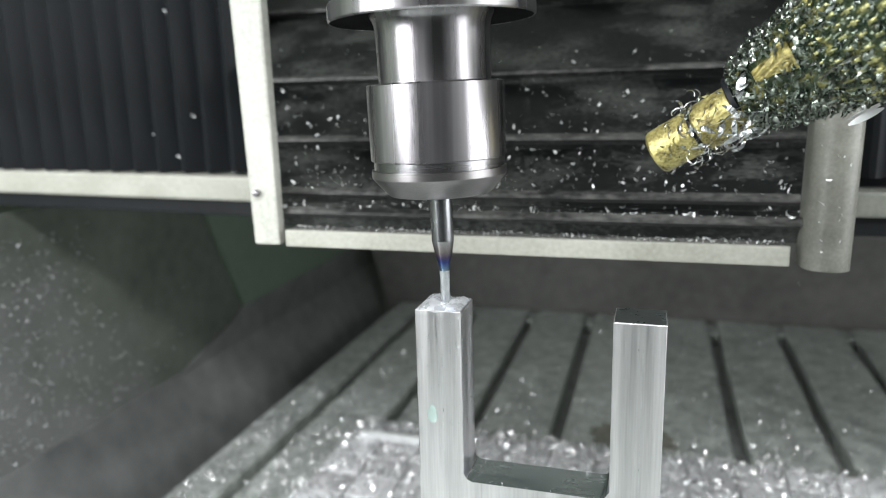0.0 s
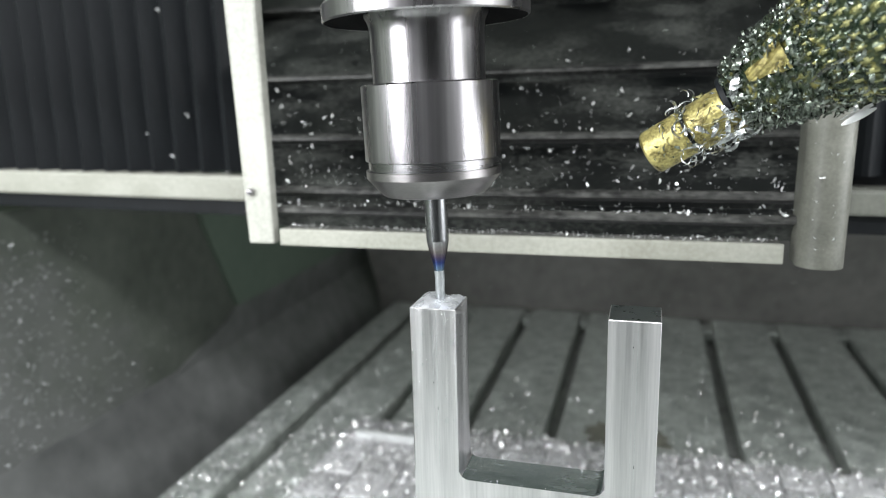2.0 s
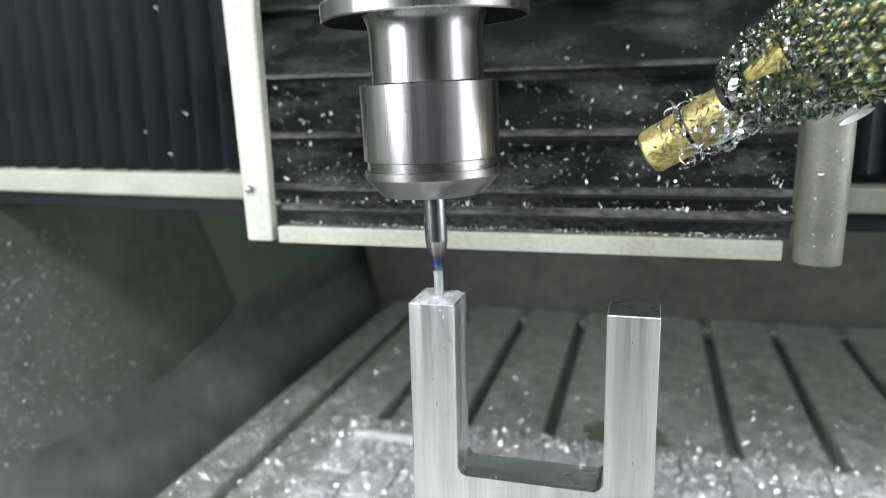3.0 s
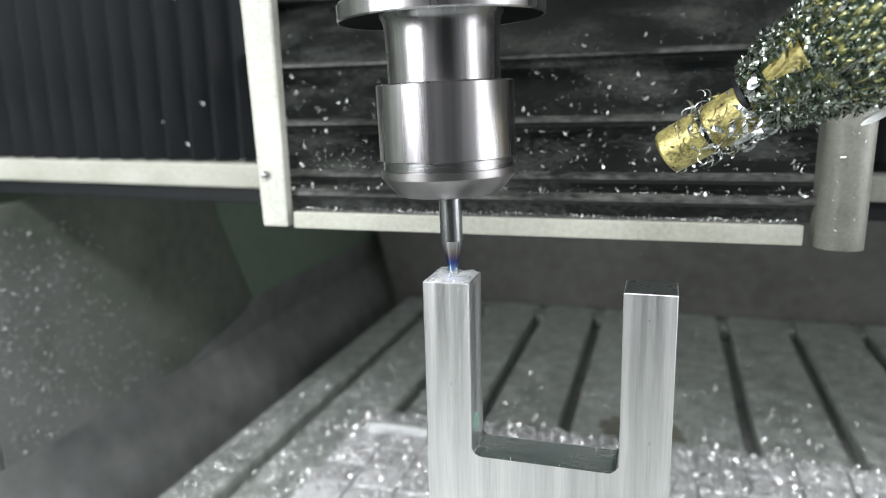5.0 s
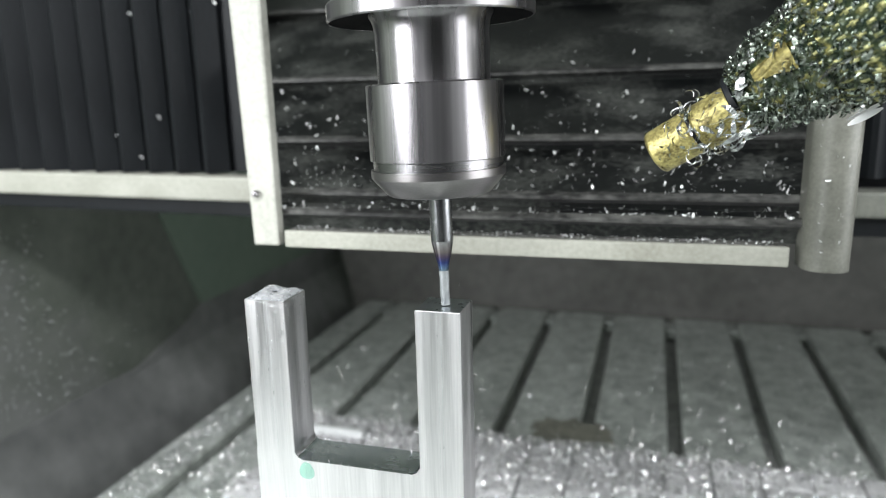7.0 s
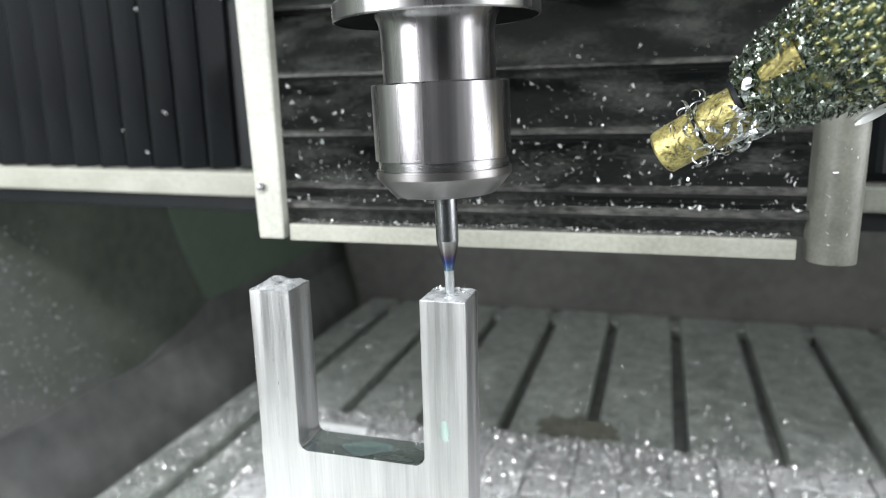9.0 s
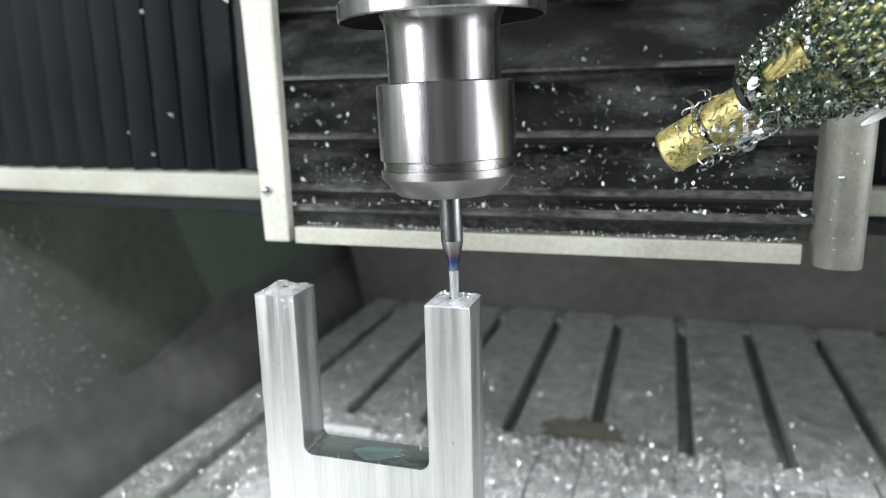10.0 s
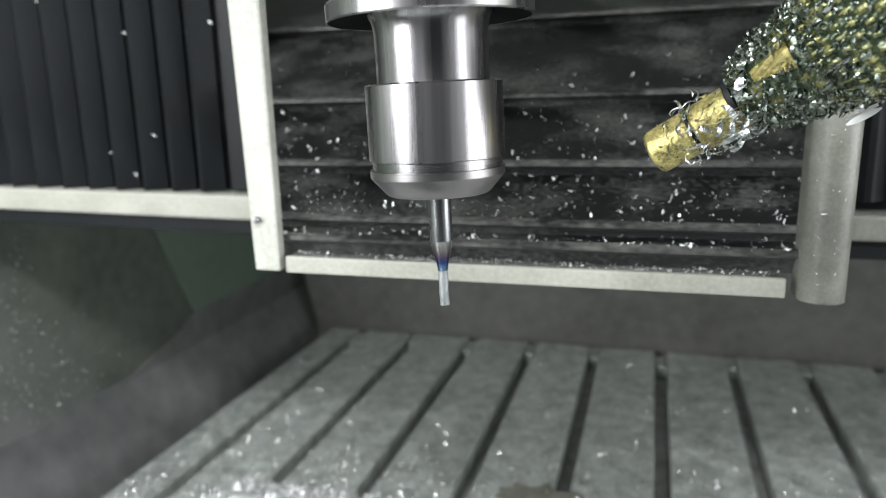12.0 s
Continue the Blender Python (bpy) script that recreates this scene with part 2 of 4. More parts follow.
def box(x0, x1, y0, y1, z0, z1, bevel=0.0, segments=1, bm=None):
    bm = bm or bmesh.new()
    m = Matrix.Translation(((x0 + x1) / 2, (y0 + y1) / 2, (z0 + z1) / 2)) @ Matrix.Diagonal((x1 - x0, y1 - y0, z1 - z0, 1))
    made = bmesh.ops.create_cube(bm, size=1, matrix=m)["verts"]
    if bevel:
        edges = list({e for v in made for e in v.link_edges})
        bmesh.ops.bevel(bm, geom=edges, offset=bevel, segments=segments, affect="EDGES", profile=0.6)
    return bm


def lathe(profile, m=None, steps=72, bm=None):
    """A solid of revolution round z from (radius, z) pairs."""
    bm = bm or bmesh.new()
    m = m or Matrix()
    rings = []
    for r, z in profile:
        if r < 1e-6:
            rings.append([bm.verts.new(m @ Vector((0, 0, z)))])
        else:
            rings.append([bm.verts.new(m @ Vector((r * math.cos(a), r * math.sin(a), z))) for a in (math.tau * k / steps for k in range(steps))])
    for a, b in zip(rings, rings[1:]):
        for k in range(steps):
            q = [a[k % len(a)], a[(k + 1) % len(a)], b[(k + 1) % len(b)], b[k % len(b)]]
            q = list(dict.fromkeys(q))
            if len(q) > 2:
                bm.faces.new(q)
    return bm


def prism(outline, axis, lo, hi, bm=None):
    """An outline of (u, v) pairs pushed along an axis: x takes (y, z), y takes (x, z), z takes (x, y)."""
    bm = bm or bmesh.new()
    place = {"x": lambda u, v, w: (w, u, v), "y": lambda u, v, w: (u, w, v), "z": lambda u, v, w: (u, v, w)}[axis]
    a = [bm.verts.new(place(u, v, lo)) for u, v in outline]
    b = [bm.verts.new(place(u, v, hi)) for u, v in outline]
    bm.faces.new(a)
    bm.faces.new(b)
    for k in range(len(a)):
        bm.faces.new((a[k - 1], a[k], b[k], b[k - 1]))
    return bm


def flake(bm, place, size, rng, lie=None):
    """One curled sliver of metal: a bent strip of three quads."""
    turn = Euler((rng.uniform(-1.1, 1.1), rng.uniform(-1.1, 1.1), rng.uniform(0, 6.3))) if lie is None else lie
    rot = turn.to_matrix()
    w, l, c = size * rng.uniform(0.25, 0.5), size, rng.uniform(0.2, 0.9)
    rows = []
    for k in range(4):
        s = (k / 3 - 0.5) * l
        z = c * (s * s) / l * 1.6
        tw = rng.uniform(-0.15, 0.15) * w
        ww = w * (1 - 0.5 * abs(k - 1.5) / 1.5)
        rows.append([bm.verts.new(Vector(place) + rot @ Vector((s, e * ww / 2, z + e * tw))) for e in (-1, 1)])
    for a, b in zip(rows, rows[1:]):
        bm.faces.new((a[0], a[1], b[1], b[0]))


def ribbon(bm, m, length, rng, thin=0.22, curl=1.0):
    """A narrow strip of swarf that curls and twists along its length."""
    n = rng.randint(5, 9)
    w, bend, roll = length * thin * rng.uniform(0.5, 1.2), rng.uniform(0.2, 4.2) * curl, rng.uniform(-2.2, 2.2) * curl
    p, rows = Vector((-length / 2, 0, 0)), []
    for k in range(n + 1):
        f = k / n
        ang, tw = bend * (f - 0.5), roll * f
        step = Vector((math.cos(ang), 0, math.sin(ang)))
        out = Vector((-math.sin(ang) * math.sin(tw), math.cos(tw), math.cos(ang) * math.sin(tw)))
        half = w / 2 * (1 - 0.75 * abs(2 * f - 1) ** 2.5)
        rows.append([bm.verts.new(m @ (p + out * e * half)) for e in (-1, 1)])
        p = p + step * (length / n)
    for a, b in zip(rows, rows[1:]):
        bm.faces.new((a[0], a[1], b[1], b[0]))


def thing(name, label, category, group="", kind="", place=None):
    ob = new(name)
    ob.empty_display_size = 0.02
    if place:
        ob.matrix_world = place
    return tagged(ob, label, category, group, kind)


# ---- enclosure ----


def enclosure():
    def wall(name, x0, x1, y0, y1, z0, z1, mat, label):
        ob = part(name, box(x0, x1, y0, y1, z0, z1), mat)
        tagged(ob, label, "machine wall", "", "structure")

    wall("wall_west", -1.02, -0.98, -1.2, 1.4, -0.9, 1.0, GREEN, "dull green painted sheet metal enclosure wall")
    wall("wall_east", 1.0, 1.04, -1.2, 1.4, -0.9, 1.0, HOUSING, "pale painted sheet metal enclosure wall")
    wall("wall_north", -0.98, 1.0, 1.36, 1.4, -0.9, 1.0, GREEN, "dull green painted rear enclosure wall")
    wall("wall_south", -0.98, 1.0, -1.2, -1.16, -0.9, 1.0, FRONT, "dark painted front door panel of the machine")
    wall("floor", -1.02, 1.04, -1.2, 1.4, -0.94, -0.9, TUB, "wet dark sheet metal machine floor")
    wall("ceiling", -1.02, 1.04, -1.2, 1.4, 1.0, 1.04, ROOF, "white painted sheet metal enclosure roof")


enclosure()

# ---- rail and bellows ----
RAIL_Y = 0.245


def rails():
    for name, x0, x1, zt, zb, lab in (("rail_left", -0.98, -0.20, -0.055, -0.0735, "chalky white square rail under the black bellows"),
                                      ("rail_right", 0.165, 1.0, -0.0615, -0.077, "darker grey square rail beside the grey post")):
        rail = thing("bellows_rail", lab, "rail")
        part("bar", box(x0, x1, RAIL_Y - 0.004, RAIL_Y + 0.016, zb, zt, 0.0022, 2), WHITE if x0 < 0 else RAIL_GREY, rail)
        if x0 < 0:
            rail.matrix_world = pose(-0.33, 0, -0.066, 0, 0.8, 0) @ pose(0.33, 0, 0.066)
        # Added black strip that draws the soft shadow below the rail.
        part("shadow_strip", box(x0, x1, RAIL_Y + 0.002, RAIL_Y + 0.014, zb - 0.012, zb + 0.001, 0.0005), BLACK, rail, "black strip drawn for the shadow under the bar")


rails()

FOLDS = []


def bellows():
    left = thing("bellows", "black accordion bellows with dusty vertical folds", "bellows")
    pitch = 0.0222
    x = -0.236
    me = None
    for k in range(33):
        if me is None:
            out = [(-pitch * 0.53, 0.012), (-pitch * 0.15, 0.0015), (0.0, 0.0), (pitch * 0.12, 0.0025), (pitch * 0.53, 0.012), (pitch * 0.53, 0.014), (-pitch * 0.53, 0.014)]
            ob = part("fold", prism(out, "z", -0.0545, 0.42), BLACK, left)
            me = ob.data
        else:
            ob = new("fold", me)
            ob.parent = left
        ob.location = (x, RAIL_Y + 0.002, 0)
        FOLDS.append((ob, x))
        x -= pitch
    fold_mesh, me = me, None
    for cx, cz, sc in ((-0.273, -0.012, 1.0), (-0.307, -0.026, 1.2), (-0.238, 0.028, 0.7), (-0.240, 0.063, 0.8), (-0.287, 0.065, 1.3), (-0.262, 0.078, 0.7), (-0.292, -0.043, 0.8), (-0.350, 0.092, 1.4), (-0.224, 0.07, 0.9), (-0.41, 0.02, 0.8)):
        fold, fx = min(FOLDS, key=lambda o: abs(o[1] - cx))
        if me is None:
            bm = bmesh.new()
            flake(bm, (0, 0, 0), 0.0042, random.Random(2), Euler((0.9, 0.2, 0.4)))
            ob = part("chip", bm, FLAKE, fold)
            me = ob.data
        else:
            ob = new("chip", me)
            ob.parent = fold
        ob.matrix_basis = pose(cx - fx, 0.0015 + abs(cx - fx) * 0.8, cz, 20 * sc, 40, 90 * cx) @ Matrix.Scale(sc, 4)
    back = part("backing_sheet", box(-0.98, -0.229, RAIL_Y + 0.019, RAIL_Y + 0.023, -0.0545, 0.42), BLACK, left)
    right = thing("bellows", "black accordion bellows beside the grey post", "bellows")
    for k in range(18):
        ob = new("fold", fold_mesh)
        ob.parent = right
        ob.location = (0.19 + k * pitch, RAIL_Y + 0.002, 0)
    part("backing_sheet", box(0.165, 0.98, RAIL_Y + 0.019, RAIL_Y + 0.023, -0.0615, 0.42), BLACK, right)


bellows()

# ---- sloping step cover ----
STEPS = [0.1120, 0.1257, 0.1671, 0.2266, 0.3169, 0.4300]


def slope_z(y):
    return -0.0605 + (y - 0.1085) / 1.63


def span(y):
    return 0.067 - 0.199 * (y + 0.218) / 0.326, 0.067 + 0.071 * (y + 0.218) / 0.325


def step_cover():
    cover = thing("step_cover", "oily black stepped way cover strewn with chips", "way cover")
    def fitted(bm):
        for v in bm.verts:
            x0, x1 = span(v.co.y)
            v.co.x = x0 - 0.006 if v.co.x < 0.5 else x1
        return bm

    for a, b in zip(STEPS, STEPS[1:]):
        za, zb = slope_z(a), slope_z(b)
        out = [(a, za), (a + 0.0012, za + 0.0012), (b + 0.006, zb - 0.0065), (b + 0.006, zb - 0.012), (a + 0.012, za - 0.011), (a + 0.007, za - 0.004)]
        slat = part("slat", fitted(prism(out, "x", 0, 1)), SLAT, cover)
        lip = [(a - 0.0006, za - 0.0012), (a - 0.0006, za + 0.0002), (a + 0.0012, za + 0.0016), (a + 0.0026, za + 0.0022), (a + 0.0035, za - 0.0012)]
        part("edge_highlight", fitted(prism(lip, "x", 0, 1)), EDGE_LIGHT, slat, "grey strip painting the slat edge's highlight, with dust")


step_cover()


def cover_frame():
    fr = thing("cover_frame", "chalky white angle frame round the step cover", "frame")
    bar = prism([(-0.1352, -0.0755), (-0.1203, -0.0755), (-0.1215, 0.40), (-0.1480, 0.40)], "y", 0.1045, 0.1115)
    bmesh.ops.bevel(bar, geom=bar.edges[:], offset=0.0016, segments=2, affect="EDGES", profile=0.6)
    part("upright", bar, WHITE_LIT, fr)
    bot = box(-0.1168, 0.1235, 0.1045, 0.1078, -0.0759, -0.0672, 0.0008, 2)
    part("bottom_bar", bot, WHITE, fr)
    part("lip", box(-0.1168, 0.1225, 0.1080, 0.1160, -0.0700, -0.0672, 0.0005), LIP, fr, "dirty grey ledge covered with fine chips")
    part("rivet", lathe([(0, 0.0), (0.0016, 0.0), (0.0018, 0.0004), (0.0018, 0.0030), (0.0014, 0.0036), (0, 0.0037)], Matrix.Translation((-0.1309, 0.1046, -0.0478)) @ pose(0, 0, 0, 90), 16), STEEL, fr, "small steel rivet")
    p = thing("support_post", "grey rounded plastic support post with chips stuck to it", "post")
    out = []
    for k in range(13):
        a = math.pi + math.pi * k / 12
        out.append((0.1372 + 0.0095 * math.cos(a), 0.1100 + 0.0085 * math.sin(a)))
    out += [(0.1467, 0.122), (0.1277, 0.122)]
    ob = part("shaft", prism(out, "z", -0.0770, 0.40), GREYPOST, p)
    smooth(ob, 40)
    p.matrix_world = pose(0.0010, 0, 0.0) @ pose(0.1372, 0, -0.0770, 0, 0.5, 0) @ pose(-0.1372, 0, 0.0770)


cover_frame()

# ---- table that carries the work ----
TABLE_Z, BACK_Y, SLOT_X, SLOT_P, SLOT_W = -0.371, 0.955, -0.3165, 0.096, 0.0165
PLATE_Y = 0.470


def table():
    t = thing("machine_table", "worn grey slotted machine table covered with chips", "machine table")
    edges = [-0.374] + [SLOT_X + k * SLOT_P for k in range(10)] + [SLOT_X + 9 * SLOT_P + 0.08]
    for k, (a, b) in enumerate(zip(edges, edges[1:])):
        x0 = a + (SLOT_W / 2 if k else 0)
        x1 = b - (SLOT_W / 2 if k < 10 else 0)
        part("table_strip", box(x0, x1, -0.85, BACK_Y, TABLE_Z - 0.03, TABLE_Z, 0.0015), TABLE_MAT, t)
    part("slot_bed", box(edges[0], edges[-1], -0.85, BACK_Y, TABLE_Z - 0.06, TABLE_Z - 0.022), SLOT, t, "bottom of the slots, shade put into its grey")
    fill = None
    for k in range(1, 11):
        if fill is None:
            fill = part("slot_fill", box(-SLOT_W / 2 + 0.0005, SLOT_W / 2 - 0.0005, BACK_Y - 0.034, BACK_Y + 0.0095, TABLE_Z - 0.0215, TABLE_Z - 0.003, 0.002), TABLE_MAT, t)
            ob = fill
        else:
            ob = new("slot_fill", fill.data)
            ob.parent = t
        ob.location = (edges[k], -0.010 - 0.010 * math.sin(2.3 * k), 0)
    # rear sheet of the chip tub, cut back at its foot
    rear = [(-0.412, -0.52), (-0.407, -0.371), (-0.434, -0.262), (-0.475, -0.05), (0.75, -0.05), (0.75, -0.52)]
    part("rear_splash", prism(rear, "y", BACK_Y + 0.012, BACK_Y + 0.018), TUB_BACK, t, "grey rear splash sheet")
    part("table_flank", prism([(-0.375, -0.374), (-0.376, -0.385), (-0.392, -0.46), (-0.385, -0.46), (-0.372, -0.385)], "y", -0.85, BACK_Y + 0.012), TUB, t, "dark wet flank of the table")
    return t


TABLE_OB = table()
GUARD_X = -0.470


def side_guard():
    """Sheets beside the table that travel with it sideways only."""
    g = thing("side_guard", "dull green splash guard beside the table, spattered with chips", "splash guard")
    part("guard_sheet", box(GUARD_X - 0.006, GUARD_X, 0.20, 1.33, -0.324, -0.092, 0.001), GUARD, g)
    part("lower_strip", prism([(0.44, -0.322), (0.560, -0.290), (0.592, -0.2745), (1.33, -0.2745), (1.33, -0.322)], "x", GUARD_X + 0.0005, GUARD_X + 0.004), TUB, g, "dark wet strip under the lighter panel")
    apron = [(GUARD_X, -0.318), (GUARD_X + 0.003, -0.320), (-0.392, -0.465), (-0.30, -0.53), (-0.30, -0.54), (-0.396, -0.470), (GUARD_X - 0.004, -0.326)]
    part("apron", prism(apron, "y", -0.60, 1.33), TUB, g, "dark wet sloping sheet below the guard")
    part("front_flap", box(GUARD_X - 0.006, GUARD_X, -0.10, 0.198, -0.324, -0.12, 0.001), TUB, g, "dark sheet in front of the guard")
    corner = [(0.508, -0.088), (0.528, -0.150), (0.588, -0.2735), (1.33, -0.2735), (1.33, -0.088)]
    part("upper_panel", prism(corner, "x", GUARD_X + 0.0005, GUARD_X + 0.008), GREEN_LIGHT, g, "lighter green enamelled panel")
    rng = random.Random(23)
    bm = bmesh.new()
    for k in range(900):
        y, u = 0.203 + abs(rng.gauss(0, 0.085)), rng.random()
        z = -0.315 + 0.20 * u * (1 if y < 0.34 else 0.5)
        flake(bm, (GUARD_X + 0.0012, y, z), rng.choice((0.0012, 0.0020, 0.0028, 0.0045)), rng)
    tagged(part("chip_spatter", bm, SPATTER, g, "dull chips stuck to the sheet"), kind="stuff")
    return g


GUARD_OB = side_guard()


def chuck():
    c = thing("grid_plate", "bright steel grid plate buried in chips", "fixture plate")
    part("base", box(-0.245, 0.42, -0.40, PLATE_Y - 0.012, TABLE_Z + 0.0005, TABLE_Z + 0.010, 0.001), TABLE_MAT, c)
    me = None
    for i in range(15):
        for j in range(8):
            x, y = -0.238 + i * 0.0432, PLATE_Y - 0.05 - j * 0.036
            if me is None:
                ob = part("grid_block", box(0, 0.0405, 0, 0.0340, 0.0, 0.006, 0.0008), TILE_MAT, c)
                me = ob.data
            else:
                ob = new("grid_block", me)
                ob.parent = c
            ob.location = (x, y, TABLE_Z + 0.010)
    # Added pale strip that draws the glint along the plate's back edge.
    part("glint_strip", box(-0.222, -0.154, PLATE_Y - 0.060, PLATE_Y - 0.051, TABLE_Z + 0.0165, TABLE_Z + 0.0265, 0.0015), FLAKE, c, "bright strip drawn for the glint on the plate's edge")
    v = thing("vise_block", "grey steel clamping block under the workpiece", "vise")
    part("body", box(-0.045, 0.11, -0.05, 0.05, TABLE_Z + 0.017, -0.2405, 0.003), TABLE_MAT, v)
    for y0, y1 in ((-0.05, -0.0085), (0.0090, 0.05)):
        part("jaw", box(-0.035, 0.10, y0, y1, -0.240, -0.215, 0.002), TABLE_MAT, v)
    return c, v


CHUCK_OB, VISE_OB = chuck()


def workpiece():
    w = thing("workpiece", "freshly milled aluminium block with two square posts", "workpiece")
    x0, x1, x2, x3 = -0.0071, 0.0086, 0.0567, 0.0724
    y0, y1, zt, zn, zb, r = -0.0078, 0.0083, -0.069, -0.1290, -0.2395, 0.0028
    zc = zn + r
    out = [(x0, zb), (x0, zc), (x1, zc)]
    out += [(x1 + r - r * math.cos(a), zn + r - r * math.sin(a)) for a in (math.pi / 2 * k / 6 for k in range(1, 7))]
    out += [(x2 - r + r * math.sin(a), zn + r - r * math.cos(a)) for a in (math.pi / 2 * k / 6 for k in range(6))]
    out += [(x2, zc), (x3, zc), (x3, zb)]
    block = prism(out, "y", y0, y1)
    rims = [e for e in block.edges if all(abs(v.co.y - y0) < 1e-6 for v in e.verts) and all(zn - 1e-5 < v.co.z < zc - 1e-5 or x1 - 1e-5 < v.co.x < x2 + 1e-5 for v in e.verts)]
    bmesh.ops.bevel(block, geom=rims, offset=0.0003, segments=1, affect="EDGES")
    base = smooth(part("base", block, ALU, w), 40)
    base.data.materials.append(ALU_POL)
    # third slot: painted highlight for the chamfer faces
    base.data.materials.append(RIM_LIGHT)
    for f in base.data.polygons:
        if f.normal.z > 0.75:
            f.material_index = 1
        elif -0.9 < f.normal.y < -0.4:
            f.material_index = 2
    for a, b, lab in ((x0, x1, "square post with a drilled hole"), (x2, x3, "square post with burrs round its hole")):
        bm = box(a, b, y0, y1, zc, zt)
        low = [e for e in bm.edges if all(v.co.z < zc + 1e-4 for v in e.verts)]
        bmesh.ops.bevel(bm, geom=[e for e in bm.edges if e not in low], offset=0.00028, segments=1, affect="EDGES")
        post = part("post", bm, ALU, w, lab)
        post.data.materials.append(ALU_RAW if a == x0 else ALU_TOP)
        for f in post.data.polygons:
            if f.normal.z > 0.9:
                f.material_index = 1
        cx, cy = (a + b) / 2, (y0 + y1) / 2
        for u, wd in ((0.49, 0.00010), (0.57, 0.00016)):
            xm = a + u * (b - a)
            part("upright_line", box(xm, xm + wd, y0 - 0.00006, y0 + 0.0002, zc + 0.001, zt - 0.0006), ALU_RAW, post, "fine bright upright line")
        rim = lathe([(0.0019, 0.0002), (0.0022, 0.0009), (0.0030, 0.0006), (0.0040, 0.0001)], Matrix.Translation((cx, cy, zt)), 28)
        for v in rim.verts:
            v.co.z += 0.0005 * noise.noise(v.co * 900)
        burr = smooth(part("burr", rim, ALU_RAW, post, "raised burr round the hole"), 60)
        film, rows = bmesh.new(), []
        for i in range(15):
            row = []
            for j in range(15):
                u, v = i / 14, j / 14
                edge = min(u, 1 - u, v, 1 - v) * 2
                hgt = (0.0024 if a == x0 else 0.0014) * min(1, edge * 2.2) ** 0.6 * (0.55 + 0.45 * v) * (1 + 0.7 * noise.noise(Vector((u * 3, v * 3, 1.7 + 40 * a))) + 0.3 * noise.noise(Vector((u * 11, v * 11, 5.1))))
                hole_d = math.hypot((u - 0.5) * 0.0157, (v - 0.5) * 0.0161)
                hgt *= min(1, max(0.12, (hole_d - 0.0008) / 0.0016))
                row.append(film.verts.new((a + 0.0003 + u * (b - a - 0.0006), y0 + 0.0003 + v * (y1 - y0 - 0.0006), zt + 0.00005 + hgt)))
            rows.append(row)
        for r0, r1 in zip(rows, rows[1:]):
            for j in range(14):
                film.faces.new((r0[j], r0[j + 1], r1[j + 1], r1[j]))
        smooth(part("wavy_film", film, FILM, post if a == x0 else burr, "wavy bright film on the milled top"), 80)
        rng = random.Random(77)
        bm = bmesh.new()
        for k in range(46):
            an, rr = rng.uniform(0, math.tau), rng.uniform(0.0022, 0.0062)
            flake(bm, (cx + rr * math.cos(an), cy + rr * math.sin(an), zt + rng.uniform(0.0001, 0.0005)), rng.choice((0.0006, 0.001, 0.0016)), rng)
        for k in range(30 if a != x0 else 0):
            an, rr = rng.gauss(math.pi / 2, 0.9), rng.uniform(0.0032, 0.0068)
            flake(bm, (cx + rr * math.cos(an), cy + rr * math.sin(an), zt + rng.uniform(0.0004, 0.0015)), rng.choice((0.0010, 0.0015, 0.0022)), rng)
        curl = part("curl", bm, FLAKE, burr, "fine curls round the hole")
        tagged(curl, kind="stuff")
        if a != x0:
            RISING.append(burr)
        rng = random.Random(int(a * 1e4) + 900)
        for k in range(4 if a == x0 else 0):
            px, pz, dr = rng.uniform(a + 0.001, b - 0.001), zt - 0.002 - rng.random() ** 1.5 * 0.055, rng.choice((0.0004, 0.0006, 0.0009))
            drop = lathe([(0, 0.16), (0.45, 0.14), (0.8, 0.08), (1.0, -0.03)], Matrix.Translation((px, y0, pz)) @ pose(0, 0, 0, 90) @ Matrix.Diagonal((dr, dr * rng.uniform(1.0, 1.9), dr, 1)), 12)
            smooth(part("coolant_drop", drop, DROP, post, "clear drop of coolant"), 60)
        # Raised disc whose near-black colour stands for the shade inside the hole.
        part("hole", lathe([(0.0, 0.0009), (0.0013, 0.0009), (0.0016, 0.0002)], Matrix.Translation((cx, cy, zt)), 24), BORE, post if a == x0 else burr, "drilled hole, its darkness painted on a disc")
    rng = random.Random(31)
    bm = bmesh.new()
    for k in range(40):
        x = x1 + abs(rng.gauss(0, 0.0035)) if k % 3 == 0 else rng.uniform(x1, x2)
        y = rng.uniform(y0, y1) if k % 3 == 0 else (y0 + abs(rng.gauss(0, 0.0006)) if k % 3 == 1 else y1 - abs(rng.gauss(0, 0.0010)))
        lift = max(0.0, r - (x - x1)) ** 2 / r + max(0.0, r - (x2 - x)) ** 2 / r
        flake(bm, (x, y, zn + 0.0003 + lift), rng.choice((0.00025, 0.0004, 0.0006, 0.0009)), rng)
    tagged(part("fine_chips", bm, FLAKE, base, "fine chips along the edges of the slot"), kind="stuff")
    # drops and ragged wet beads down the first post
    for k in range(22):
        edge = k % 3
        dr = rng.choice((0.00025, 0.0004, 0.0006))
        pz = zt - 0.001 - rng.random() ** 1.3 * 0.052
        px = x0 + abs(rng.gauss(0.0006, 0.0004)) if edge == 0 else rng.uniform(x0 + 0.001, x1 - 0.001)
        at = Matrix.Translation((px, y0, pz)) @ pose(0, 0, 0, 90)
        if edge == 2:
            at = Matrix.Translation((x1, rng.uniform(y0 + 0.001, y1 - 0.001), pz)) @ pose(0, 0, 0, 0, 90, 0) @ pose(0, 0, 0, 0, 0, 90)
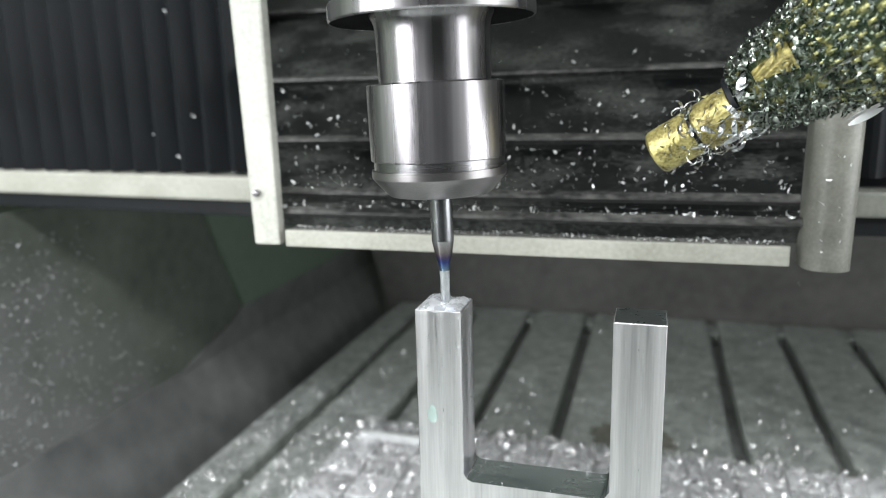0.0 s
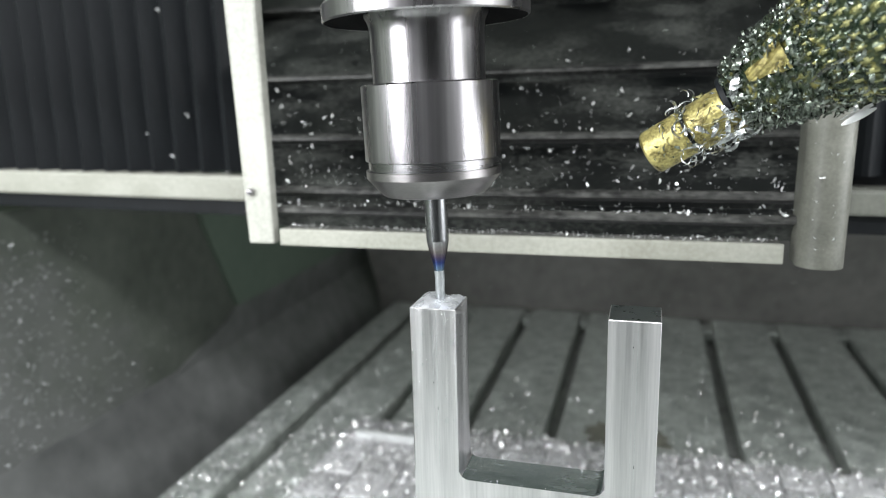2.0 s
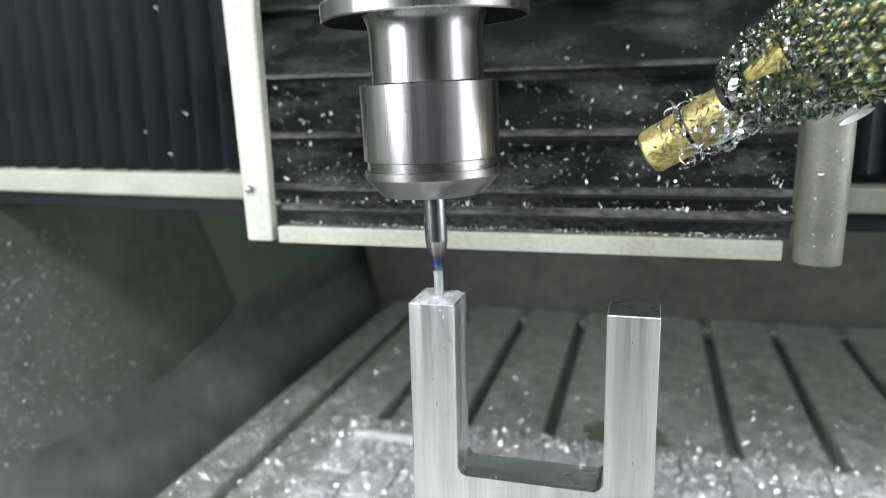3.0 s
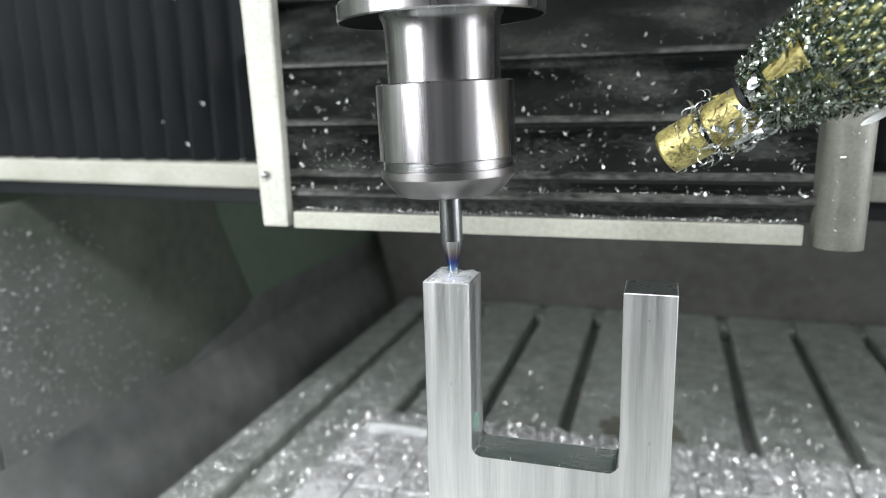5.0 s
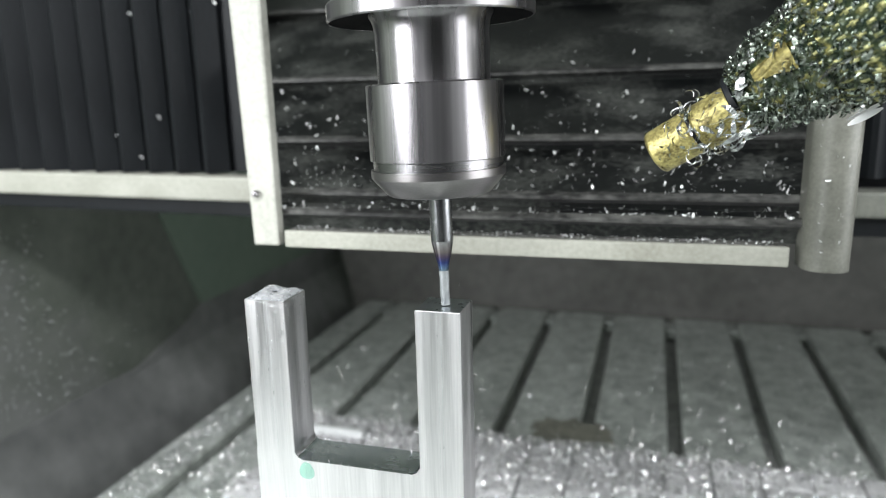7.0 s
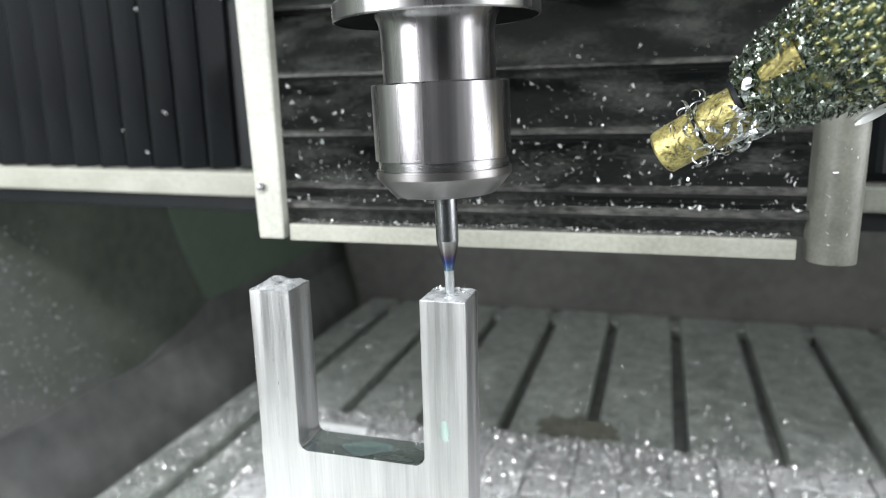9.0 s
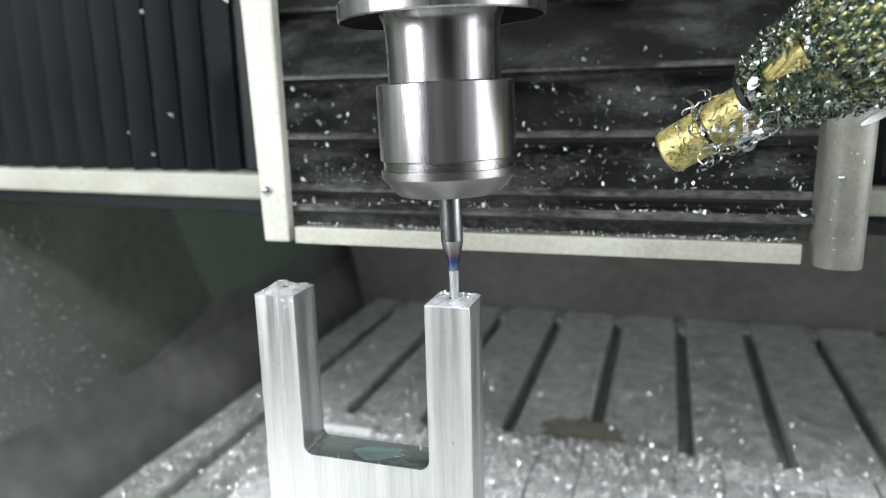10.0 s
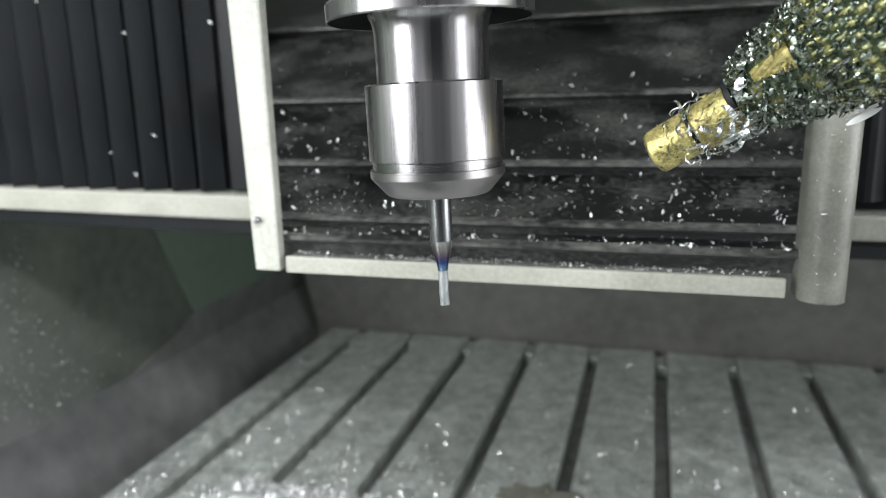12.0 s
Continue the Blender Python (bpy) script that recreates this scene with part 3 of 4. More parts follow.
        drop = lathe([(0, 0.30), (0.45, 0.26), (0.8, 0.15), (1.0, -0.03)], at @ Matrix.Diagonal((dr, dr * rng.uniform(1.0, 2.6), dr, 1)), 12)
        smooth(part("coolant_drop", drop, DROP, base, "clear drop of coolant"), 60)
    return w


RISING = []
WORK_OB = workpiece()


def foam_traces(face, wide, high, count, seed):
    """Fine curling threads of foam on a flat face, in the plane of face's x and y."""
    rng = random.Random(seed)
    bm = bmesh.new()
    for k in range(count):
        x, y = rng.uniform(-0.5, 0.5) * wide, -high * rng.random() ** 1.7
        ang, bend, length, w = rng.uniform(0, math.tau), rng.uniform(-4.5, 4.5), rng.uniform(0.0007, 0.0026), rng.uniform(0.00008, 0.00020)
        rows = []
        for q in range(8):
            f = q / 7
            d = ang + bend * f
            half = w * math.sin(math.pi * (0.1 + 0.8 * f))
            x = max(-wide / 2, min(wide / 2, x + math.cos(d) * length / 7))
            y = min(0.0, y + math.sin(d) * length / 7)
            rows.append([bm.verts.new(face @ Vector((x - e * math.sin(d) * half, y + e * math.cos(d) * half, 0.00006 + (0.00010 if e == 0 else 0)))) for e in (-1, 0, 1)])
        for a, b in zip(rows, rows[1:]):
            for q in (0, 1):
                bm.faces.new((a[q], a[q + 1], b[q + 1], b[q]))
    ob = tagged(smooth(part("foam_trace", bm, DROP, WORK_OB, "curling threads of wet coolant"), 80), kind="stuff")
    ob.visible_shadow = False


def bead(name, rx, rz, height, material, label):
    """A sessile drop on an upright face, its belly low; it faces -y from its own origin."""
    bm = lathe([(0, height), (0.35, height * 0.96), (0.62, height * 0.80), (0.84, height * 0.48), (0.97, height * 0.12), (1.0, -0.00005)], None, 24)
    for v in bm.verts:
        x, y = v.co.x, v.co.y
        fat = 1 - 0.28 * y
        v.co = Vector((x * rx * fat, -v.co.z, y * rz))
    ob = smooth(part(name, bm, material, WORK_OB, label), 70)
    ob.visible_shadow = False
    return ob


def coolant():
    foam_traces(pose(0.00075, -0.0078, -0.0695) @ pose(0, 0, 0, 90), 0.0146, 0.034, 48, 4)
    foam_traces(pose(0.0086, 0.0003, -0.0695) @ pose(0, 0, 0, 0, 0, 90) @ pose(0, 0, 0, 90), 0.0146, 0.036, 46, 6)
    running = bead("running_drop", 0.0030, 0.0035, 0.0008, TEAL, "green coolant drop running down the block")
    pale = bead("running_drop", 0.0017, 0.0040, 0.0007, TEAL_PALE, "pale coolant drop running down the second post")
    first = bead("running_drop", 0.0017, 0.0034, 0.0006, TEAL_PALE, "pale coolant drop on the first post")
    puddle = lathe([(0, 0.00028), (0.005, 0.00026), (0.0074, 0.0002), (0.0084, 0.0001), (0.0088, -0.0001)], Matrix.Diagonal((1.0, 0.60, 1, 1)), 40)
    for v in puddle.verts:
        f = 1 + 0.5 * noise.noise(Vector((v.co.x * 160, v.co.y * 160, 2.2)))
        v.co.x, v.co.y = v.co.x * f, v.co.y * f
    pool = part("coolant_pool", puddle, TEAL_PALE, WORK_OB, "shallow green pool of coolant in the slot")
    smooth(pool, 70).visible_shadow = False
    return running, pale, first, pool


RUNNING, PALE, FIRST, POOL = coolant()

# ---- spindle, tool and nozzle ----
TILT = pose(0, 0, -0.008) @ pose(0, 0, 0, 0, -1.45, 0) @ pose(0, 0, 0.008)


def spindle():
    s = thing("tool_holder", "polished steel collet tool holder on the spindle", "tool holder")
    fl = lathe([(0.0312, 0.0230), (0.0314, 0.0223), (0.0317, 0.0223), (0.0321, 0.0228), (0.0321, 0.0272), (0.0315, 0.0280), (0.0262, 0.0284), (0.0255, 0.0300), (0.0255, 0.0345), (0.0321, 0.036), (0.0321, 0.041), (0.022, 0.0415)], TILT, 96)
    flange = smooth(part("flange", fl, STEEL, s))
    smooth(part("flange_underside", lathe([(0.0180, 0.0246), (0.0300, 0.0230), (0.0314, 0.0224), (0.0314, 0.0228), (0.0180, 0.0250)], TILT, 96), UNDERSHADE, flange, "flange underside, its dark reflection painted black"))
    nk = lathe([(0.0177, 0.001), (0.0177, 0.0131)], TILT, 96)
    smooth(part("neck", nk, STEEL, s), 50)
    nk = lathe([(0.0, 0.0131), (0.0178, 0.0131), (0.0178, 0.0134), (0.0178, 0.0184), (0.0178, 0.0187), (0.0180, 0.0202), (0.0182, 0.0214), (0.0186, 0.0226), (0.0192, 0.0236), (0.0194, 0.0246), (0.0, 0.0248)], TILT, 96)
    smooth(part("neck_collar", nk, STEEL, s), 50)
    bd = lathe([(0.0, 0.0036), (0.0213, 0.0036), (0.0217, 0.0032), (0.0217, -0.0197), (0.0214, -0.0199), (0.0, -0.0199)], TILT, 96)
    smooth(part("clamping_nut", bd, STEEL, s), 30)
    gr = lathe([(0.0, -0.0200), (0.02090, -0.0200), (0.02090, -0.0228), (0.0, -0.0228)], TILT, 96)
    smooth(part("groove_band", gr, STEEL_DARK, s, "darker turned band"), 30)
    ns = lathe([(0.0, -0.0229), (0.0217, -0.0229), (0.0217, -0.0252), (0.0212, -0.0259), (0.0168, -0.0309), (0.0160, -0.0313), (0.0040, -0.0313), (0.0039, -0.030), (0.0, -0.030)], TILT, 96)
    smooth(part("nose_ring", ns, STEEL_TURNED, s), 30)
    nose = thing("spindle_nose", "dark steel spindle nose above the tool holder", "spindle")
    smooth(part("housing", lathe([(0.0, 0.043), (0.040, 0.043), (0.044, 0.047), (0.044, 0.16), (0.0, 0.16)], TILT, 64), STEEL_DARK, nose))
    # Out of view: box added to keep the top lamp off the slats.
    part("head_shade_box", box(-0.10, 0.10, -0.06, 0.20, 0.161, 0.55, 0.012, 2), HOUSING, nose, "unseen head box added to shade the step cover")
    e = thing("end_mill", "slim carbide end mill with heat-blued neck", "cutting tool")
    smooth(part("shank", lathe([(0.0, -0.0302), (0.0037, -0.0302), (0.0037, -0.0470), (0.0, -0.0470)], TILT, 40), CARBIDE, e), 40)
    smooth(part("taper", lathe([(0.0, -0.0470), (0.0037, -0.0470), (0.0029, -0.0512), (0.0020, -0.0548), (0.00165, -0.0572), (0.0, -0.0572)], TILT, 40), HEAT, e, "blue and violet heat-tinted taper"), 40)
    bm = bmesh.new()
    rings = []
    for k in range(25):
        z = -0.0572 - 0.0118 * k / 24
        ring = []
        for q in range(24):
            a = math.tau * q / 24
            f = 0.00165 * (1 - 0.09 * (0.5 + 0.5 * math.cos(3 * (a - (z + 0.0572) * 260))) * min(1, k / 6))
            ring.append(bm.verts.new(TILT @ Vector((f * math.cos(a), f * math.sin(a), z))))
        rings.append(ring)
    for a, b in zip(rings, rings[1:]):
        for q in range(24):
            bm.faces.new((a[q - 1], a[q], b[q], b[q - 1]))
    bm.faces.new(rings[-1])
    bm.faces.new(rings[0])
    smooth(part("flutes", bm, CUTTER, e, "bluish grey spiral flutes"), 60)
    return s, nose, e


HOLDER_OB, NOSE_OB, MILL_OB = spindle()


def nozzle():
    nz = thing("coolant_nozzle", "brass coolant nozzle in a green sleeve caked with chips", "coolant nozzle")
    tip, far = Vector((0.0672, -0.010, -0.0178)), Vector((0.1126, -0.022, 0.0105))
    turn = (far - tip).to_track_quat("Z", "Y").to_matrix().to_4x4()
    m = Matrix.Translation(tip) @ turn
    bend = Vector((0.046, -0.012, 0.0275)).to_track_quat("Z", "Y").to_matrix().to_4x4()
    m2 = Matrix.Translation((0, 0, 0.0017)) @ Matrix.Translation(m @ Vector((0, 0, 0.0248))) @ bend @ pose(0, 0, -0.0225)
    smooth(part("tip_ring", lathe([(0.0, 0.001), (0.0035, 0.001), (0.0040, 0.0), (0.0056, 0.0), (0.0062, 0.0007), (0.0063, 0.0114), (0.0057, 0.0120), (0.0, 0.0120)], m, 40), BRASS, nz))
    smooth(part("brass_ring", lathe([(0.0, 0.0132), (0.0060, 0.0132), (0.0064, 0.0137), (0.0066, 0.0250), (0.0061, 0.0258), (0.0, 0.0258)], m, 40), BRASS, nz))
    smooth(part("joint_groove", lathe([(0.0, 0.0119), (0.0054, 0.0119), (0.0054, 0.0133), (0.0, 0.0133)], m, 32), BLACK, nz, "dark groove between the brass rings"))
    smooth(part("ball_joint", lathe([(0.0, 0.0226), (0.0066, 0.0226), (0.0076, 0.0245), (0.0089, 0.028), (0.0106, 0.034), (0.0123, 0.040), (0.0132, 0.043), (0.0, 0.0432)], m2, 40), SLEEVE, nz))
    smooth(part("seal", lathe([(0.0, 0.0212), (0.0066, 0.0206), (0.0070, 0.0209), (0.0070, 0.0222), (0.0066, 0.0225), (0.0, 0.0225)], m2, 32), BLACK, nz, "black ring between the brass and the sleeve"), 40)
    way = m2.to_3x3().inverted() @ Vector((-0.40, -0.88, 0.18))
    mid = math.atan2(way.y, way.x)
    bm = bmesh.new()
    grid = []
    for k in range(10):
        z, wide = 0.0288 + 0.0011 * k, 0.13 + 0.022 * k + 0.02 * math.sin(k * 1.1)
        grid.append([bm.verts.new(m2 @ Vector(((0.0093 + 0.00031 * k + 0.0010 + 0.0003 * math.cos(q * 1.3 + k)) * math.cos(mid + wide * q / 5), (0.0093 + 0.00031 * k + 0.0010 + 0.0003 * math.cos(q * 1.3 + k)) * math.sin(mid + wide * q / 5), z))) for q in range(-5, 6)])
    for a, b in zip(grid, grid[1:]):
        for q in range(10):
            bm.faces.new((a[q], a[q + 1], b[q + 1], b[q]))
    bmesh.ops.solidify(bm, geom=bm.faces[:], thickness=0.0005)
    smooth(part("brass_collar", bm, BRASS, nz, "bare brass patch between the chips"), 60)
    bm = bmesh.new()
    rings = []
    for k in range(60):
        z = 0.0425 + 0.0009 * k
        base = 0.0132 + 0.0060 * min(1, k / 18) ** 0.85
        ring = []
        for q in range(240):
            a = math.tau * q / 240
            f = base + 0.0007 * (math.cos(34 * a + k * 0.9) + math.cos(34 * a - k * 0.9)) * 0.5
            ring.append(bm.verts.new(m2 @ Vector((f * math.cos(a), f * math.sin(a), z))))
        rings.append(ring)
    for a, b in zip(rings, rings[1:]):
        for q in range(240):
            bm.faces.new((a[q - 1], a[q], b[q], b[q - 1]))
    bm.faces.new(rings[0])
    bm.faces.new(rings[-1])
    knurled = smooth(part("knurled_sleeve", bm, SLEEVE, nz), 60)
    knurled.data.materials.append(OLIVE)
    for f in knurled.data.polygons:
        k, q = divmod(f.index, 240)
        a = math.tau * (q - 0.5) / 240
        if k < 59 and math.cos(34 * a + (k + 0.5) * 0.9) + math.cos(34 * a - (k + 0.5) * 0.9) > 0.9:
            f.material_index = 1
    # slivers caught on the nozzle
    rng = random.Random(5)
    sag = m.to_3x3().inverted() @ Vector((0.2, -0.35, -1))
    low = math.atan2(sag.y, sag.x)
    shapes = []
    for k in range(14):
        bm = bmesh.new()
        ribbon(bm, Matrix(), rng.uniform(0.0045, 0.0085), rng, 0.13 if k % 3 else 0.23)
        ob = part("chip", bm, SLIVER, nz)
        shapes.append(ob)
    prof = ((0.010, 0.0066), (0.0225, 0.0070), (0.030, 0.0097), (0.038, 0.0119), (0.044, 0.0137), (0.056, 0.0188), (0.09, 0.0194))

    def radius(z):
        for (za, ra), (zb, rb) in zip(prof, prof[1:]):
            if z <= zb:
                return ra + (rb - ra) * max(0, z - za) / (zb - za)
        return 0.0194

    for k in range(285):
        z = rng.uniform(0.007, 0.05) if k % 3 else rng.uniform(0.04, 0.085)
        a = rng.uniform(0, math.tau)
        if k % 3 == 1:
            z, a = rng.uniform(0.009, 0.032), low + rng.gauss(0, 0.8)
        if 0.029 < z < 0.040 and math.cos(a - mid) > 0.965:
            continue
        r = radius(z) + rng.uniform(-0.0003, 0.0009)
        p = (m if z < 0.024 else m2) @ Vector((r * math.cos(a), r * math.sin(a), z))
        ob = shapes[k] if k < 14 else new("chip", rng.choice(shapes).data)
        ob.parent = nz
        ob.matrix_basis = Matrix.Translation(p) @ Euler([rng.uniform(0, 6.3) for _ in range(3)]).to_matrix().to_4x4() @ Matrix.Scale(rng.uniform(0.25, 0.95), 4)
    for k in range(9):
        z, a = rng.uniform(0.026, 0.078), low + rng.gauss(0, 0.45)
        ob = new("long_chip", rng.choice(shapes).data)
        ob.parent = nz
        lean = m2.to_quaternion() @ Euler((rng.gauss(0, 0.4), math.pi / 2 + rng.gauss(0, 0.5), rng.uniform(0, 6.3))).to_quaternion()
        rr = radius(z) + 0.0012
        ob.matrix_basis = Matrix.LocRotScale(m2 @ Vector((rr * math.cos(a), rr * math.sin(a), z)), lean, (rng.uniform(1.3, 2.0), 1.0, 1.0))
    for k in range(34):
        z, a = rng.uniform(0.009, 0.027), low + rng.gauss(0, 1.2)
        ob = new("long_chip", rng.choice(shapes).data)
        ob.parent = nz
        lean = m.to_quaternion() @ Euler((rng.gauss(0, 0.5), math.pi / 2 + rng.gauss(0, 0.6), rng.uniform(0, 6.3))).to_quaternion()
        rr = radius(z) + 0.0010
        ob.matrix_basis = Matrix.LocRotScale(m @ Vector((rr * math.cos(a), rr * math.sin(a), z)), lean, (rng.uniform(0.9, 1.5), 0.8, 0.8))
    for (x, y, z), turn, sc in (((0.1240, 0.0110, -0.0075), (1.2, -0.45, 0.25), 1.9), ((0.1236, 0.0100, -0.0092), (1.5, -0.45, 0.25), 1.7), ((0.1062, -0.0270, -0.0004), (0.4, -0.15, 0.1), 0.95)):
        bm = bmesh.new()
        ribbon(bm, Matrix(), 0.0062, random.Random(int(sc * 100)), 0.17, 0.12)
        ob = part("long_chip", bm, FLAKE, nz, "broad bright sliver hanging from the sleeve")
        ob.matrix_basis = Matrix.Translation((x, y, z)) @ Euler(turn).to_matrix().to_4x4() @ Matrix.Scale(sc, 4)
    bm = bmesh.new()
    for k in range(110):
        z, a = rng.uniform(0.001, 0.022), rng.uniform(0, math.tau)
        r = 0.0064 if z < 0.0120 else 0.0074
        flake(bm, m @ Vector((r * math.cos(a), r * math.sin(a), z)), rng.choice((0.0006, 0.0009, 0.0014, 0.0022)), rng, Euler([rng.uniform(0, 6.3) for _ in range(3)]))
    for k in range(2800):
        z = rng.uniform(0.0230, 0.052) if k % 7 else rng.uniform(0.050, 0.092)
        a = rng.uniform(0, math.tau)
        if 0.029 < z < 0.040 and math.cos(a - mid) > 0.984:
            continue
        r = radius(z) + rng.uniform(0.0, 0.0009) + (0.0012 if 0.022 < z < 0.045 else 0)
        turn = Euler([rng.uniform(0, 6.3) for _ in range(3)]).to_matrix().to_4x4()
        ribbon(bm, Matrix.Translation(m2 @ Vector((r * math.cos(a), r * math.sin(a), z))) @ turn, rng.choice((0.0012, 0.0018, 0.0026, 0.0036)), rng, 0.28)
    tagged(part("chip_mat", bm, WETCHIP, nz, "wet mat of fine chips"), kind="stuff")
    return nz


NOZZLE_OB = nozzle()
NOZZLE_OB.scale = (1.15, 1.15, 1.15)

# ---- chips ----


def strewn(name, label, spots, mat=FLAKE):
    bm = bmesh.new()
    rng = random.Random(len(spots))
    for p, s in spots:
        flake(bm, p, s, rng)
    ob = part(name, bm, mat)
    return tagged(ob, label, "metal chips", "", "stuff")


def chips():
    rng = random.Random(11)
    spots = []
    for k in range(8500):
        y = rng.uniform(0.3, BACK_Y) if k % 2 == 0 else PLATE_Y + 0.06 - abs(rng.gauss(0, 0.12))
        x = rng.uniform(-0.37, 0.60)
        f = ((x - SLOT_X) / SLOT_P + 0.5) % 1 - 0.5
        if abs(f) * SLOT_P < 0.010 or y < 0.1:
            continue
        spots.append(((x, y, TABLE_Z + 0.0012), rng.choice((0.0010, 0.0015, 0.0020, 0.0030, 0.0048))))
    for k in range(900):
        x, y = rng.uniform(-0.36, 0.40), PLATE_Y + 0.01 + abs(rng.gauss(0, 0.13))
        if y < BACK_Y - 0.02 and abs(((x - SLOT_X) / SLOT_P + 0.5) % 1 - 0.5) * SLOT_P > 0.010:
            spots.append(((x, y, TABLE_Z + 0.0014), rng.choice((0.0030, 0.0040, 0.0052))))
    for k in range(15000):
        x, y = rng.uniform(-0.24, 0.42), PLATE_Y - 0.012 - abs(rng.gauss(0, 0.10))
        if rng.random() < 0.75 * (x - 0.05) / 0.30:
            continue
        spots.append(((x, y, TABLE_Z + rng.choice((0.011, 0.0182, 0.0185, 0.019))), rng.choice((0.0018, 0.003, 0.0045, 0.0068))))
    for k in range(3400):
        x, y = rng.uniform(-0.37, -0.235), rng.uniform(0.08, 0.46) ** 1.0
        f = ((x - SLOT_X) / SLOT_P + 0.5) % 1 - 0.5
        if abs(f) * SLOT_P > 0.0085:
            spots.append(((x, y, TABLE_Z + 0.0012), rng.choice((0.0014, 0.0022, 0.0034, 0.0050))))
    for k in range(150):
        spots.append(((rng.uniform(-0.40, 0.6), BACK_Y + 0.0105, rng.uniform(-0.36, -0.2)), rng.choice((0.0012, 0.002, 0.003))))
    a = strewn("chips_on_table", "scattered bright aluminium chips on the table", spots, GLINT)
    spots = []
    for k in range(700):
        y = 0.112 + abs(rng.gauss(0, 0.075))
        if y > 0.36:
            continue
        x0, x1 = span(y)
        i = max(j for j, s in enumerate(STEPS) if s <= y)
        f = (y - STEPS[i]) / (STEPS[i + 1] - STEPS[i])
        z = slope_z(STEPS[i]) + 0.0022 + f * (slope_z(STEPS[i + 1]) - slope_z(STEPS[i]) - 0.0065)
        spots.append(((rng.uniform(x0 + 0.01, x1), y, z), rng.choice((0.0005, 0.0008, 0.0008, 0.0012, 0.0016, 0.0030))))
    low = [j for j in range(len(STEPS) - 1) if STEPS[j] < 0.21]
    for k in range(250):
        i = rng.choice(low[:2] + low)
        f = min(0.9, abs(rng.gauss(0, 0.28)))
        y = STEPS[i] + f * (STEPS[i + 1] - STEPS[i])
        x0, x1 = span(y)
        z = slope_z(STEPS[i]) + 0.0022 + f * (slope_z(STEPS[i + 1]) - slope_z(STEPS[i]) - 0.0065)
        spots.append(((rng.uniform(x0 + 0.01, x1), y, z), rng.choice((0.0007, 0.0010, 0.0014, 0.0020, 0.0028))))
    for k in range(420):
        spots.append(((rng.uniform(-0.115, 0.122), rng.uniform(0.106, 0.116), -0.0666), rng.choice((0.0006, 0.0009, 0.0015))))
    for k in range(26):
        spots.append(((rng.uniform(-0.47, -0.22) if k % 4 else rng.uniform(0.18, 0.24), RAIL_Y + rng.uniform(-0.003, 0.004), -0.0543 if k % 4 else -0.0608), rng.choice((0.0012, 0.002, 0.0032))))
    for k in range(22):
        spots.append(((0.1372 + rng.uniform(-0.006, 0.006), 0.1014 + rng.uniform(0, 0.0006), rng.uniform(-0.07, 0.0)), rng.choice((0.0008, 0.0014, 0.0022))))
    strewn("chips_on_cover", "aluminium chips stuck to the oily cover", spots)
    return a


CHIPS_OB = chips()


def stain():
    rng = random.Random(3)
    out = []
    for k in range(28):
        a = math.tau * k / 28
        f = 1 + 0.25 * rng.uniform(-1, 1)
        out.append((0.054 + 0.044 * f * math.cos(a), PLATE_Y + 0.043 + 0.030 * f * math.sin(a)))
    return tagged(part("sludge_patch", prism(out, "z", TABLE_Z - 0.004, TABLE_Z + 0.002), STAIN), "brown patch of dried sludge on the table", "sludge")


STAIN_OB = stain()


